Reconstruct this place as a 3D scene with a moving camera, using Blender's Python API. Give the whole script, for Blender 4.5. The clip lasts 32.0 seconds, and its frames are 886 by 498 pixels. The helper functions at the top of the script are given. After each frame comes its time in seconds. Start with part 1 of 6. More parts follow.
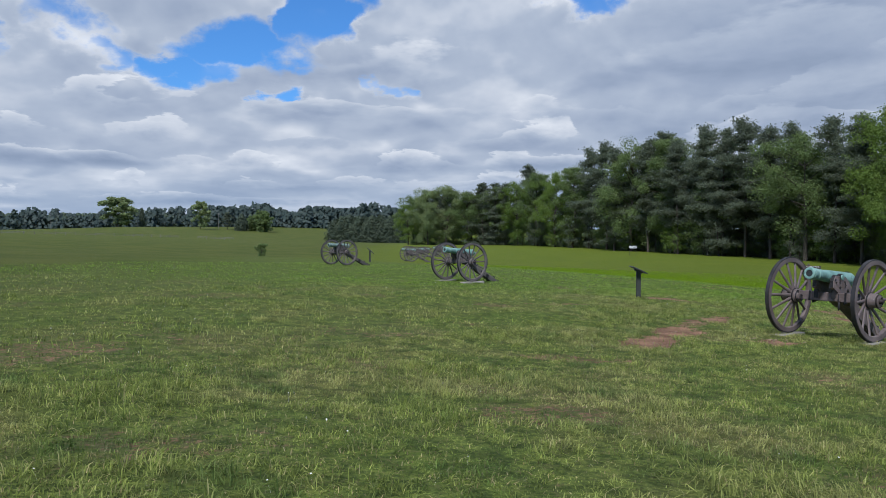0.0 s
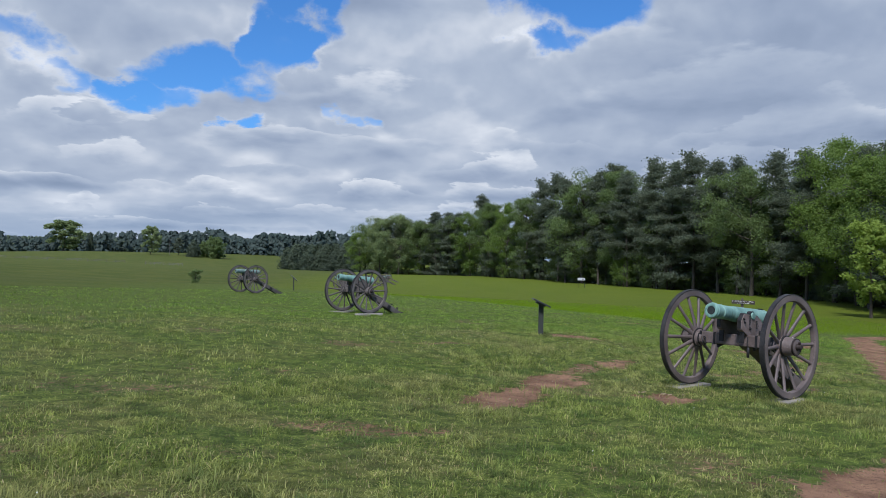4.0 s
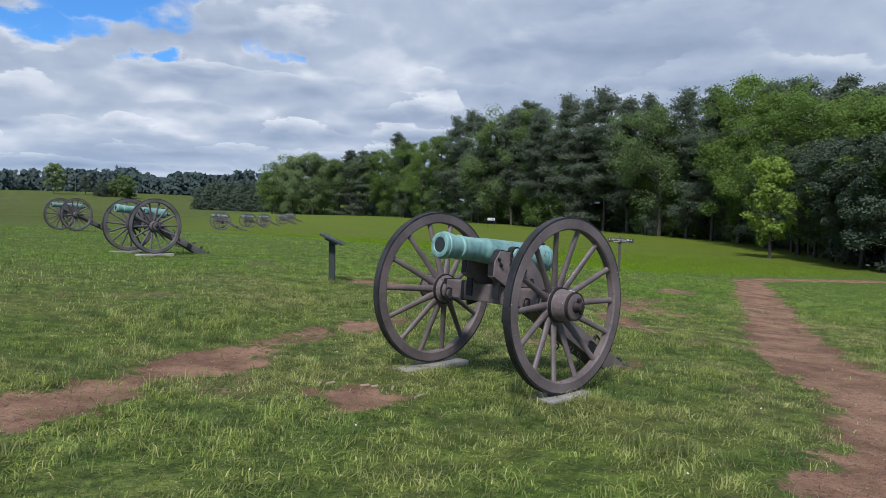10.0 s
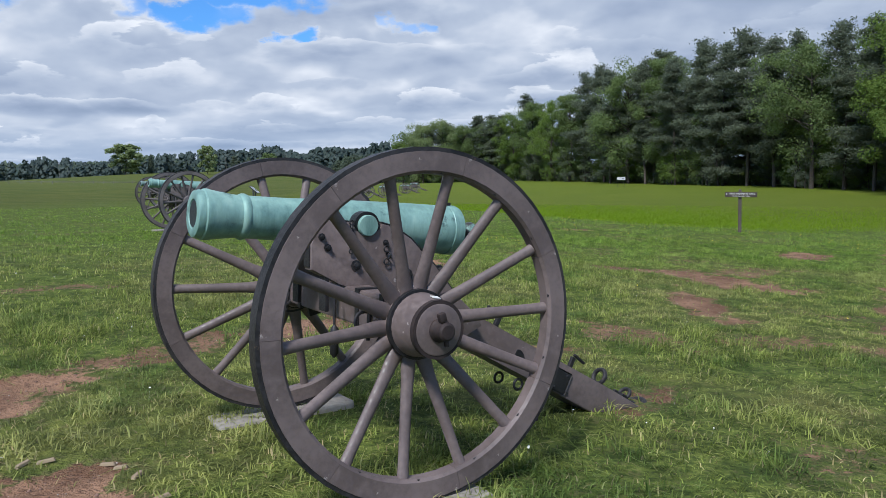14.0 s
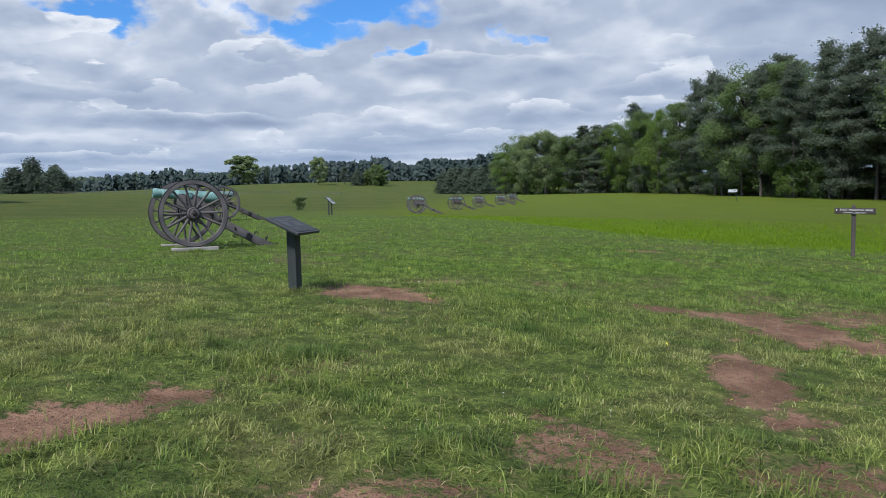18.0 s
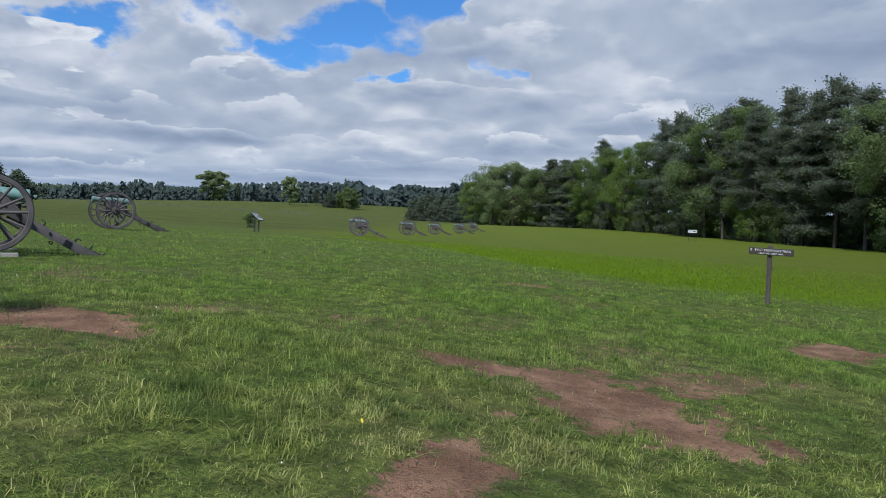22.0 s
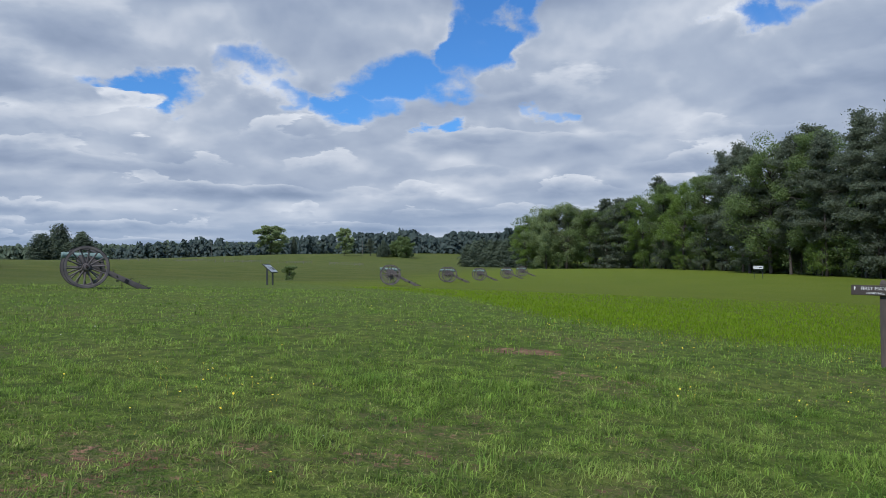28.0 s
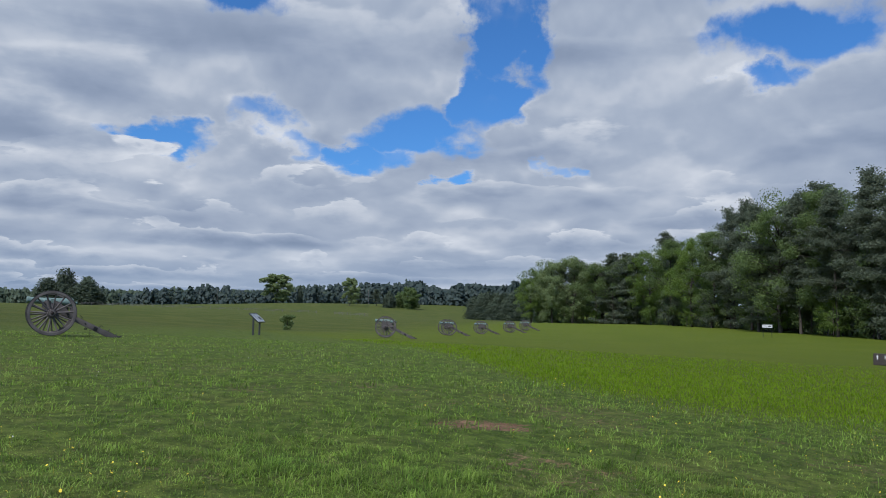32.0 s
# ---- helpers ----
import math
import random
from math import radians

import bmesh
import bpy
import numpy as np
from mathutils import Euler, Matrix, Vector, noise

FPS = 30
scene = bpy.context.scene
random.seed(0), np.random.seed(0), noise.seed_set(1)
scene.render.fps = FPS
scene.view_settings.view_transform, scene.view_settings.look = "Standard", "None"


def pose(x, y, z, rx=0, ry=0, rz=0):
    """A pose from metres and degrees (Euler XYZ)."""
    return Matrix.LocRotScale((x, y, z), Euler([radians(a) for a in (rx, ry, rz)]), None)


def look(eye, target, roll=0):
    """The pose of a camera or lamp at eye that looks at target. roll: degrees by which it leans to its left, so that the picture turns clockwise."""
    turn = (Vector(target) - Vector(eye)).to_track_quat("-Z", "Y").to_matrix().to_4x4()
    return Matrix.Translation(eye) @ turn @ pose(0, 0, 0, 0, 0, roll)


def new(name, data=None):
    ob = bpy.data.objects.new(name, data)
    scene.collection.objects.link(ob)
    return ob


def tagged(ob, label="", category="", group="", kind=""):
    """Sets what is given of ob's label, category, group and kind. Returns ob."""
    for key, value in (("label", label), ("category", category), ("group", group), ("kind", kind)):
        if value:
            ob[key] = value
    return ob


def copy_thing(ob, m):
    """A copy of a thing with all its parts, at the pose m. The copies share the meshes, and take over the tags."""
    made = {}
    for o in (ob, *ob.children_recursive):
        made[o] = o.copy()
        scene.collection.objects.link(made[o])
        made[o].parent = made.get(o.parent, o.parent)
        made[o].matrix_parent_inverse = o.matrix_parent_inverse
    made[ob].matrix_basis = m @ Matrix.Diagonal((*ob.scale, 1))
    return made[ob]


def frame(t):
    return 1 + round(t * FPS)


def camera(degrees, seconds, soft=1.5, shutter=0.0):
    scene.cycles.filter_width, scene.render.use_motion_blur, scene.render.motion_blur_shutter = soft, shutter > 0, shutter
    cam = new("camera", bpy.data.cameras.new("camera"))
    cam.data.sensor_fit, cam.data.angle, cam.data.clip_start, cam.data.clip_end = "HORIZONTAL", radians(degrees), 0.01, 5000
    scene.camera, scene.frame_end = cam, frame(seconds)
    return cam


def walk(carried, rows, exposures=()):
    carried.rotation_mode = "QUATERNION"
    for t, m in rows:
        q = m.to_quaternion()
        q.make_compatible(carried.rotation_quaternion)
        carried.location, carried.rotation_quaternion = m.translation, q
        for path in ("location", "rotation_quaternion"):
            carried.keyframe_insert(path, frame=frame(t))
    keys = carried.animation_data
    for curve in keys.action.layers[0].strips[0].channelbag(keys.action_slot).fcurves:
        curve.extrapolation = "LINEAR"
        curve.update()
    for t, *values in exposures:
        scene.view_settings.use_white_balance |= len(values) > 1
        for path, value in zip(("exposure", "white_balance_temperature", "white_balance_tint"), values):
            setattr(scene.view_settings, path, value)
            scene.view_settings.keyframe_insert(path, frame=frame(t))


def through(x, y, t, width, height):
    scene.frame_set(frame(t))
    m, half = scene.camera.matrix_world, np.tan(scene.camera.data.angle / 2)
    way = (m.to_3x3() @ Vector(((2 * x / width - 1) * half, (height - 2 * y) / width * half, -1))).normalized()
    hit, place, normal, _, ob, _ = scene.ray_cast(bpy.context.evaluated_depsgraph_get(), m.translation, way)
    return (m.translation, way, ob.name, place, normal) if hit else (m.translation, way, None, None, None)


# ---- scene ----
EXPOSURES = ((0.0, 0.0, 6000, 10.5), (7.0, 0.02, 6000, 10.5), (10.5, 0.12, 6000, 10.5), (13.0, 0.2, 6000, 10.5), (17.5, 0.14, 6000, 10.5), (20.0, -0.04, 6000, 10.5), (28.5, -0.07, 6000, 10.5), (32.0, -0.17, 6000, 10.5))
# ---- camera ----
PATH = [
    (0, (-7.730, -13.151, 1.808), (-7.691, -11.151, 1.778), -0.00),
    (0.5, (-7.406, -12.738, 1.791), (-7.363, -10.739, 1.802), -0.10),
    (1, (-7.144, -12.247, 1.785), (-7.094, -10.248, 1.828), -0.10),
    (1.5, (-6.883, -11.923, 1.763), (-6.841, -9.924, 1.824), -0.10),
    (2, (-6.698, -11.600, 1.747), (-6.665, -9.601, 1.810), 0.10),
    (2.5, (-6.449, -11.214, 1.744), (-6.413, -9.215, 1.795), -0.20),
    (3, (-6.141, -10.873, 1.738), (-6.094, -8.874, 1.785), 0.00),
    (3.5, (-5.853, -10.529, 1.736), (-5.747, -8.532, 1.788), 0.50),
    (4, (-5.507, -10.189, 1.711), (-5.362, -8.195, 1.761), 0.90),
    (4.5, (-5.242, -9.857, 1.704), (-5.048, -7.867, 1.743), 1.00),
    (6.5, (-4.010, -8.408, 1.651), (-3.830, -6.417, 1.682), 0.70),
    (7, (-3.740, -8.078, 1.633), (-3.557, -6.086, 1.649), -0.00),
    (7.5, (-3.402, -7.778, 1.618), (-3.207, -5.788, 1.616), -0.10),
    (8, (-3.134, -7.428, 1.592), (-2.891, -5.443, 1.580), 0.20),
    (8.5, (-2.906, -7.113, 1.570), (-2.635, -5.132, 1.545), 0.60),
    (9, (-2.597, -6.716, 1.529), (-2.303, -4.738, 1.487), 0.91),
    (9.5, (-2.319, -6.352, 1.497), (-2.001, -4.379, 1.437), 1.11),
    (10, (-2.001, -5.984, 1.457), (-1.662, -4.016, 1.356), 1.11),
    (10.5, (-1.726, -5.561, 1.430), (-1.361, -3.597, 1.321), 0.81),
    (11, (-1.423, -5.229, 1.401), (-1.071, -3.264, 1.269), 0.41),
    (11.5, (-1.174, -4.834, 1.352), (-0.829, -2.870, 1.198), 0.30),
    (12, (-0.898, -4.541, 1.331), (-0.563, -2.577, 1.154), 0.50),
    (12.5, (-0.633, -4.216, 1.318), (-0.327, -2.249, 1.119), 0.44),
    (13, (-0.353, -3.867, 1.326), (-0.143, -1.888, 1.121), -0.82),
    (13.5, (-0.069, -3.530, 1.323), (0.008, -1.542, 1.122), -1.46),
    (15.5, (0.710, -2.052, 1.250), (0.422, -0.079, 1.100), -2.33),
    (16, (0.941, -1.829, 1.269), (0.541, 0.124, 1.111), -2.43),
    (16.5, (1.081, -1.368, 1.303), (0.692, 0.588, 1.151), -0.89),
    (17, (1.295, -1.022, 1.268), (0.933, 0.939, 1.117), -0.94),
    (17.5, (1.475, -0.673, 1.261), (1.149, 1.294, 1.103), -1.20),
    (18, (1.630, -0.275, 1.255), (1.326, 1.696, 1.102), -1.4),
    (18.5, (1.785, 0.110, 1.250), (1.477, 2.081, 1.115), -1.3),
    (19, (1.952, 0.428, 1.25), (1.602, 2.394, 1.136), -1.0),
    (19.5, (2.197, 0.727, 1.231), (1.784, 2.682, 1.137), -0.8),
    (20, (2.441, 1.029, 1.202), (1.987, 2.975, 1.111), -0.7),
    (20.5, (2.716, 1.426, 1.162), (2.307, 3.382, 1.083), -0.5),
    (21, (3.084, 1.695, 1.131), (2.707, 3.658, 1.047), 0.3),
    (21.5, (3.348, 2.093, 1.082), (3.08, 4.074, 1.009), 1.4),
    (22, (3.583, 2.424, 1.03), (3.35, 4.409, 0.95), 1.7),
    (22.5, (3.665, 2.784, 1.017), (3.449, 4.771, 0.938), 1.9),
    (23, (3.718, 3.107, 0.995), (3.365, 5.074, 0.913), 1.9),
    (23.5, (3.783, 3.466, 0.979), (3.388, 5.425, 0.894), 1.5),
    (24, (3.823, 3.864, 0.979), (3.435, 5.823, 0.877), -0.1),
    (24.5, (3.915, 4.243, 0.977), (3.541, 6.205, 0.873), -0.5),
    (25, (3.932, 4.628, 0.979), (3.565, 6.592, 0.895), -0.7),
    (25.5, (3.966, 5.0, 0.992), (3.576, 6.96, 0.934), -1.4),
    (26, (4.004, 5.437, 0.992), (3.581, 7.392, 0.961), -1.2),
    (26.5, (4.053, 5.876, 1.008), (3.619, 7.828, 1.036), -1.2),
    (28.5, (4.455, 7.374, 0.955), (4.114, 9.344, 1.005), -0.2),
    (29, (4.438, 7.652, 0.954), (4.132, 9.627, 1.028), -0.1),
    (29.5, (4.522, 7.841, 0.958), (4.215, 9.815, 1.053), -0.0),
    (30, (4.611, 8.025, 0.967), (4.283, 9.995, 1.075), 0.2),
    (30.5, (4.632, 8.294, 0.981), (4.287, 10.259, 1.108), 0.6),
    (31, (4.659, 8.438, 0.991), (4.308, 10.402, 1.133), 0.5),
    (31.5, (4.734, 8.544, 1.003), (4.365, 10.503, 1.167), 0.6),
    (32, (4.769, 8.606, 1.019), (4.368, 10.557, 1.196), 0.7),
]
cam = camera(60.6, 32.0, 0.8)
walk(cam, [(t, look(eye, target, roll)) for t, eye, target, roll in PATH], EXPOSURES)

# ---- world, sun, light ----
SUN_EL, SUN_AZ = 50.0, 200.0      # degrees; azimuth clockwise from +y
world = bpy.data.worlds.new("sky")
scene.world = world
world.use_nodes = True


class Nodes:
    """Small helper to wire nodes."""

    def __init__(self, tree):
        self.tree = tree
        tree.nodes.clear()

    def add(self, kind, **sets):
        n = self.tree.nodes.new(kind)
        for key, value in sets.items():
            if key == "blend":
                n.blend_type = value
            elif key == "op":
                n.operation = value
            elif key == "dtype":
                n.data_type = value
            elif key == "attribute":
                n.attribute_name = value
            elif key == "dims":
                n.noise_dimensions = value
            elif key == "feature":
                n.feature = value
        return n

    def link(self, a, b):
        self.tree.links.new(a, b)

    def put(self, socket, value):
        if isinstance(value, bpy.types.NodeSocket):
            self.link(value, socket)
        else:
            socket.default_value = value

    def math(self, op, a, b=0.0, c=0.0, clamp=False):
        n = self.add("ShaderNodeMath", op=op)
        n.use_clamp = clamp
        self.put(n.inputs[0], a), self.put(n.inputs[1], b)
        if op in ("MULTIPLY_ADD", "SMOOTH_MIN", "SMOOTH_MAX"):
            self.put(n.inputs[2], c)
        return n.outputs[0]

    def vmath(self, op, a, b=(0, 0, 0), scale=None):
        n = self.add("ShaderNodeVectorMath", op=op)
        self.put(n.inputs[0], a)
        if op not in ("NORMALIZE", "LENGTH", "SCALE"):
            self.put(n.inputs[1], b)
        if scale is not None:
            self.put(n.inputs[3], scale)
        return n.outputs["Value"] if op in ("LENGTH", "DOT_PRODUCT", "DISTANCE") else n.outputs[0]

    def noise(self, vec, scale, detail=4.0, rough=0.55, distort=0.0):
        n = self.add("ShaderNodeTexNoise")
        self.put(n.inputs["Vector"], vec)
        n.inputs["Scale"].default_value, n.inputs["Detail"].default_value = scale, detail
        n.inputs["Roughness"].default_value, n.inputs["Distortion"].default_value = rough, distort
        return n.outputs["Fac"]

    def ramp(self, fac, stops, ease=False):
        n = self.add("ShaderNodeValToRGB")
        self.put(n.inputs[0], fac)
        e = n.color_ramp.elements
        while len(e) < len(stops):
            e.new(0.5)
        for k, (at, col) in zip(e, stops):
            k.position = at
            k.color = (col, col, col, 1) if isinstance(col, (int, float)) else (*col, 1)
        if ease:
            n.color_ramp.interpolation = "EASE"
        return n.outputs[0]

    def smooth(self, v, lo, hi, a=0.0, b=1.0):
        n = self.add("ShaderNodeMapRange")
        n.interpolation_type = "SMOOTHSTEP"
        self.put(n.inputs[0], v)
        for i, x in enumerate((lo, hi, a, b)):
            self.put(n.inputs[1 + i], x)
        return n.outputs[0]

    def mix(self, fac, a, b, blend="MIX"):
        n = self.add("ShaderNodeMix", dtype="RGBA", blend=blend)
        self.put(n.inputs[0], fac)
        for s, v in ((n.inputs[6], a), (n.inputs[7], b)):
            self.put(s, (*v, 1) if isinstance(v, tuple) and len(v) == 3 else v)
        return n.outputs[2]


def sky_nodes():
    """Blue sky under broken cumulus that flattens into bands towards the horizon."""
    g = Nodes(world.node_tree)
    sky = g.add("ShaderNodeTexSky")
    sky.sky_type, sky.sun_disc = "NISHITA", False
    sky.sun_elevation, sky.sun_rotation = radians(SUN_EL), radians(SUN_AZ)
    sky.air_density, sky.dust_density, sky.ozone_density = 1.0, 0.4, 3.0
    way = g.vmath("NORMALIZE", g.add("ShaderNodeTexCoord").outputs["Generated"])
    n = g.add("ShaderNodeSeparateXYZ")
    g.put(n.inputs[0], way)
    x, y, z = n.outputs
    el = g.math("MULTIPLY", g.math("ARCSINE", z), 180 / math.pi)
    az = g.math("MULTIPLY", g.math("ARCTAN2", x, y), 180 / math.pi)

    def layer(lift):
        """Depth of cloud along the way, or along a way some degrees higher."""
        e = g.math("MAXIMUM", g.math("ADD", el, lift), 0.0)
        c = g.add("ShaderNodeCombineXYZ")
        g.put(c.inputs[0], g.math("MULTIPLY", az, 0.29))
        g.put(c.inputs[1], g.math("MULTIPLY", g.math("LOGARITHM", g.math("ADD", e, 2.6), math.e), 7.0))
        p = c.outputs[0]
        warp0 = g.add("ShaderNodeTexNoise")
        g.put(warp0.inputs["Vector"], p)
        warp0.inputs["Scale"].default_value, warp0.inputs["Detail"].default_value = 0.5, 4.0
        fine = g.noise(g.vmath("ADD", p, (11.0, 2.0, 5.0)), 0.32, 5.5, 0.50, 0.10)
        cell = g.add("ShaderNodeTexVoronoi", feature="SMOOTH_F1")
        g.put(cell.inputs["Vector"], g.vmath("ADD", p, g.vmath("SCALE", warp0.outputs["Color"], scale=2.4)))
        cell.inputs["Scale"].default_value, cell.inputs["Smoothness"].default_value = 0.52, 0.5
        cell.inputs["Detail"].default_value, cell.inputs["Roughness"].default_value = 2.0, 0.4
        puff = g.math("ADD", g.math("MULTIPLY", fine, 0.50), g.math("SUBTRACT", 0.46, g.math("MULTIPLY", cell.outputs["Distance"], 0.36)))
        mass = g.noise(g.vmath("ADD", p, (4.4, 8.0, 3.0)), 0.17, 2.0, 0.5)
        return puff, mass, p

    puff, mass, p = layer(0.0)
    puff1, mass1, _ = layer(1.1)
    # openings of blue in the cover, with ragged edges
    warp = g.add("ShaderNodeTexNoise")
    g.put(warp.inputs["Vector"], p)
    warp.inputs["Scale"].default_value, warp.inputs["Detail"].default_value, warp.inputs["Roughness"].default_value = 0.50, 6.0, 0.56
    sep = g.add("ShaderNodeSeparateColor")
    g.put(sep.inputs[0], warp.outputs["Color"])
    waz = g.math("ADD", az, g.math("MULTIPLY", g.math("SUBTRACT", sep.outputs[0], 0.5), 17.0))
    wel = g.math("ADD", el, g.math("MULTIPLY", g.math("SUBTRACT", sep.outputs[1], 0.5), 7.5))
    open_ = None
    for a, e, sa, se, deep in SKY_GAPS:
        u = g.math("DIVIDE", g.math("SUBTRACT", waz, a), sa)
        v = g.math("DIVIDE", g.math("SUBTRACT", wel, e), se)
        r = g.math("SQRT", g.math("ADD", g.math("MULTIPLY", u, u), g.math("MULTIPLY", v, v)))
        one = g.smooth(r, 0.35, 1.55, deep, 0.0)
        open_ = one if open_ is None else g.math("MAXIMUM", open_, one)
    # away from the view the cover breaks up by itself
    side = g.smooth(g.math("ABSOLUTE", az), 60.0, 90.0)
    wild = g.math("MULTIPLY", side, g.smooth(mass, 0.42, 0.60, 1.0, 0.0))
    open_ = g.math("MAXIMUM", open_, wild)
    rag = g.math("ADD", open_, g.math("MULTIPLY", g.math("SUBTRACT", 0.5, puff), 1.5))
    clear_fac = g.math("MULTIPLY", g.smooth(rag, 0.24, 0.92), g.smooth(open_, 0.0, 0.25))
    # tops that face the light are bright, flat bases grey
    lit = g.math("MULTIPLY", g.math("SUBTRACT", puff, puff1), 1.7)
    mass_v = g.math("MULTIPLY", g.math("SUBTRACT", mass, 0.5), -0.75)
    edge = g.math("MULTIPLY", g.smooth(rag, -0.10, 0.42), 0.20)
    tone = g.math("ADD", g.math("ADD", SKY_TONE, lit), g.math("ADD", mass_v, edge), clamp=True)
    # rows of cumulus, the far ones low and flat: bright heaped tops over grey bases
    front = None
    for k, base in enumerate(SKY_ROWS):
        tall, wide = 0.22 * base + 0.42, 1.15 * base + 3.4
        soft = 0.16 if base < 10 else 0.45
        c = g.add("ShaderNodeCombineXYZ")
        g.put(c.inputs[0], g.math("DIVIDE", az, wide))
        g.put(c.inputs[1], g.math("DIVIDE", el, tall * 2.0))
        c.inputs[2].default_value = 7.3 * k
        n = g.noise(c.outputs[0], 1.0, 6.0, 0.53, 0.2)
        up = g.math("SUBTRACT", el, base)
        f = g.math("SUBTRACT", g.math("MULTIPLY", g.math("SUBTRACT", n, 0.40), tall * 6.5), up)
        b = g.math("ADD", up, g.math("MULTIPLY", g.math("SUBTRACT", n, 0.5), tall * 0.9))
        mask = g.math("MULTIPLY", g.smooth(f, 0.0, soft * tall), g.smooth(b, -0.15 * tall, 0.45 * tall))
        if base > 9.0:
            mask = g.math("MULTIPLY", mask, g.math("SUBTRACT", 1.0, clear_fac))
        else:
            front = mask if front is None else g.math("MAXIMUM", front, mask)
        heap = g.math("ADD", g.smooth(f, 1.5 * tall, 0.0, 0.0, 0.56), g.smooth(b, 0.0, 1.4 * tall, 0.02, 0.44))
        heap = g.math("ADD", heap, g.math("MULTIPLY", lit, 0.5), clamp=True)
        tone = g.math("ADD", g.math("MULTIPLY", tone, g.math("SUBTRACT", 1.0, mask)), g.math("MULTIPLY", heap, mask))
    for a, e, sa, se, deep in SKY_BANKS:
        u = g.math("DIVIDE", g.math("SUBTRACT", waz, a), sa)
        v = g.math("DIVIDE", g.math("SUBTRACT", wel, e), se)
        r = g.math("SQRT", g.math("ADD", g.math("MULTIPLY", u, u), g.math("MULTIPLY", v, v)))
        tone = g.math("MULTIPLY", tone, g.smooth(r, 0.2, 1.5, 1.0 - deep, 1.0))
    clear_fac = g.math("MULTIPLY", clear_fac, g.math("SUBTRACT", 1.0, front))
    cloud = g.ramp(tone, ((0.0, (0.270, 0.330, 0.440)), (0.30, (0.365, 0.425, 0.535)), (0.58, (0.480, 0.535, 0.625)), (0.80, (0.660, 0.692, 0.745)), (1.0, (0.86, 0.87, 0.885))))
    haze = g.smooth(z, 0.0, 0.12, 0.55, 0.0)
    cloud = g.mix(haze, cloud, (0.315, 0.42, 0.575))
    clear = g.mix(1.0, g.vmath("SCALE", sky.outputs[0], scale=SKY_BLUE), (0.52, 0.92, 1.32), "MULTIPLY")
    out = g.mix(clear_fac, g.vmath("SCALE", cloud, scale=SKY_CLOUD), clear)
    bg = g.add("ShaderNodeBackground")
    g.put(bg.inputs[0], out)
    bg.inputs[1].default_value = SKY_LEVEL
    o = g.add("ShaderNodeOutputWorld")
    g.link(bg.outputs[0], o.inputs[0])


SKY_BLUE, SKY_CLOUD, SKY_LEVEL, SKY_TONE = 1.05, 9.4, 0.10, 0.50
# elevations of the cloud rows' bases in degrees
SKY_ROWS = (0.7, 1.5, 2.4, 3.5, 4.9, 6.6, 8.6, 11.2, 14.4, 18.5, 24.0)
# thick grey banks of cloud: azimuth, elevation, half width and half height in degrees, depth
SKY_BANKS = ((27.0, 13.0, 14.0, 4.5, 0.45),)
# openings: azimuth, elevation, half width and half height in degrees, depth
SKY_GAPS = ((-19.5, 12.3, 3.6, 0.9, 0.9), (-7.2, 21.5, 2.6, 3.5, 1.0), (-8.0, 16.5, 2.2, 3.2, 1.0), (-13.0, 13.0, 5.2, 1.7, 1.0), (-17.0, 11.5, 3.0, 1.2, 0.9), (-33.0, 12.3, 3.2, 0.9, 0.8), (-23.5, 12.4, 2.6, 1.0, 0.7), (-26.0, 14.2, 3.0, 1.0, 0.6),
            (13.6, 19.2, 5.0, 2.0, 1.0), (11.5, 16.2, 2.4, 0.8, 0.7), (-26.3, 22.6, 4.5, 1.4, 0.9), (-11.0, 9.7, 1.4, 0.7, 0.75), (-2.4, 11.2, 1.2, 0.6, 0.5), (14.0, 27.0, 9.0, 4.0, 0.9), (-20.0, 29.0, 9.0, 3.5, 0.9))
sky_nodes()
sun = new("sun", bpy.data.lights.new("sun", "SUN"))
sun.data.energy, sun.data.angle, sun.data.color = 4.3, radians(9.0), (1.0, 0.965, 0.91)
sun.matrix_world = look((0, 0, 60), (-math.sin(radians(SUN_AZ)) * 60, -math.cos(radians(SUN_AZ)) * 60, 60 - 60 * math.tan(radians(SUN_EL))))


# ---- materials ----
def material(name):
    m = bpy.data.materials.new(name)
    m.use_nodes = True
    g = Nodes(m.node_tree)
    out = g.add("ShaderNodeOutputMaterial")
    p = g.add("ShaderNodeBsdfPrincipled")
    g.link(p.outputs[0], out.inputs[0])
    return m, g, p


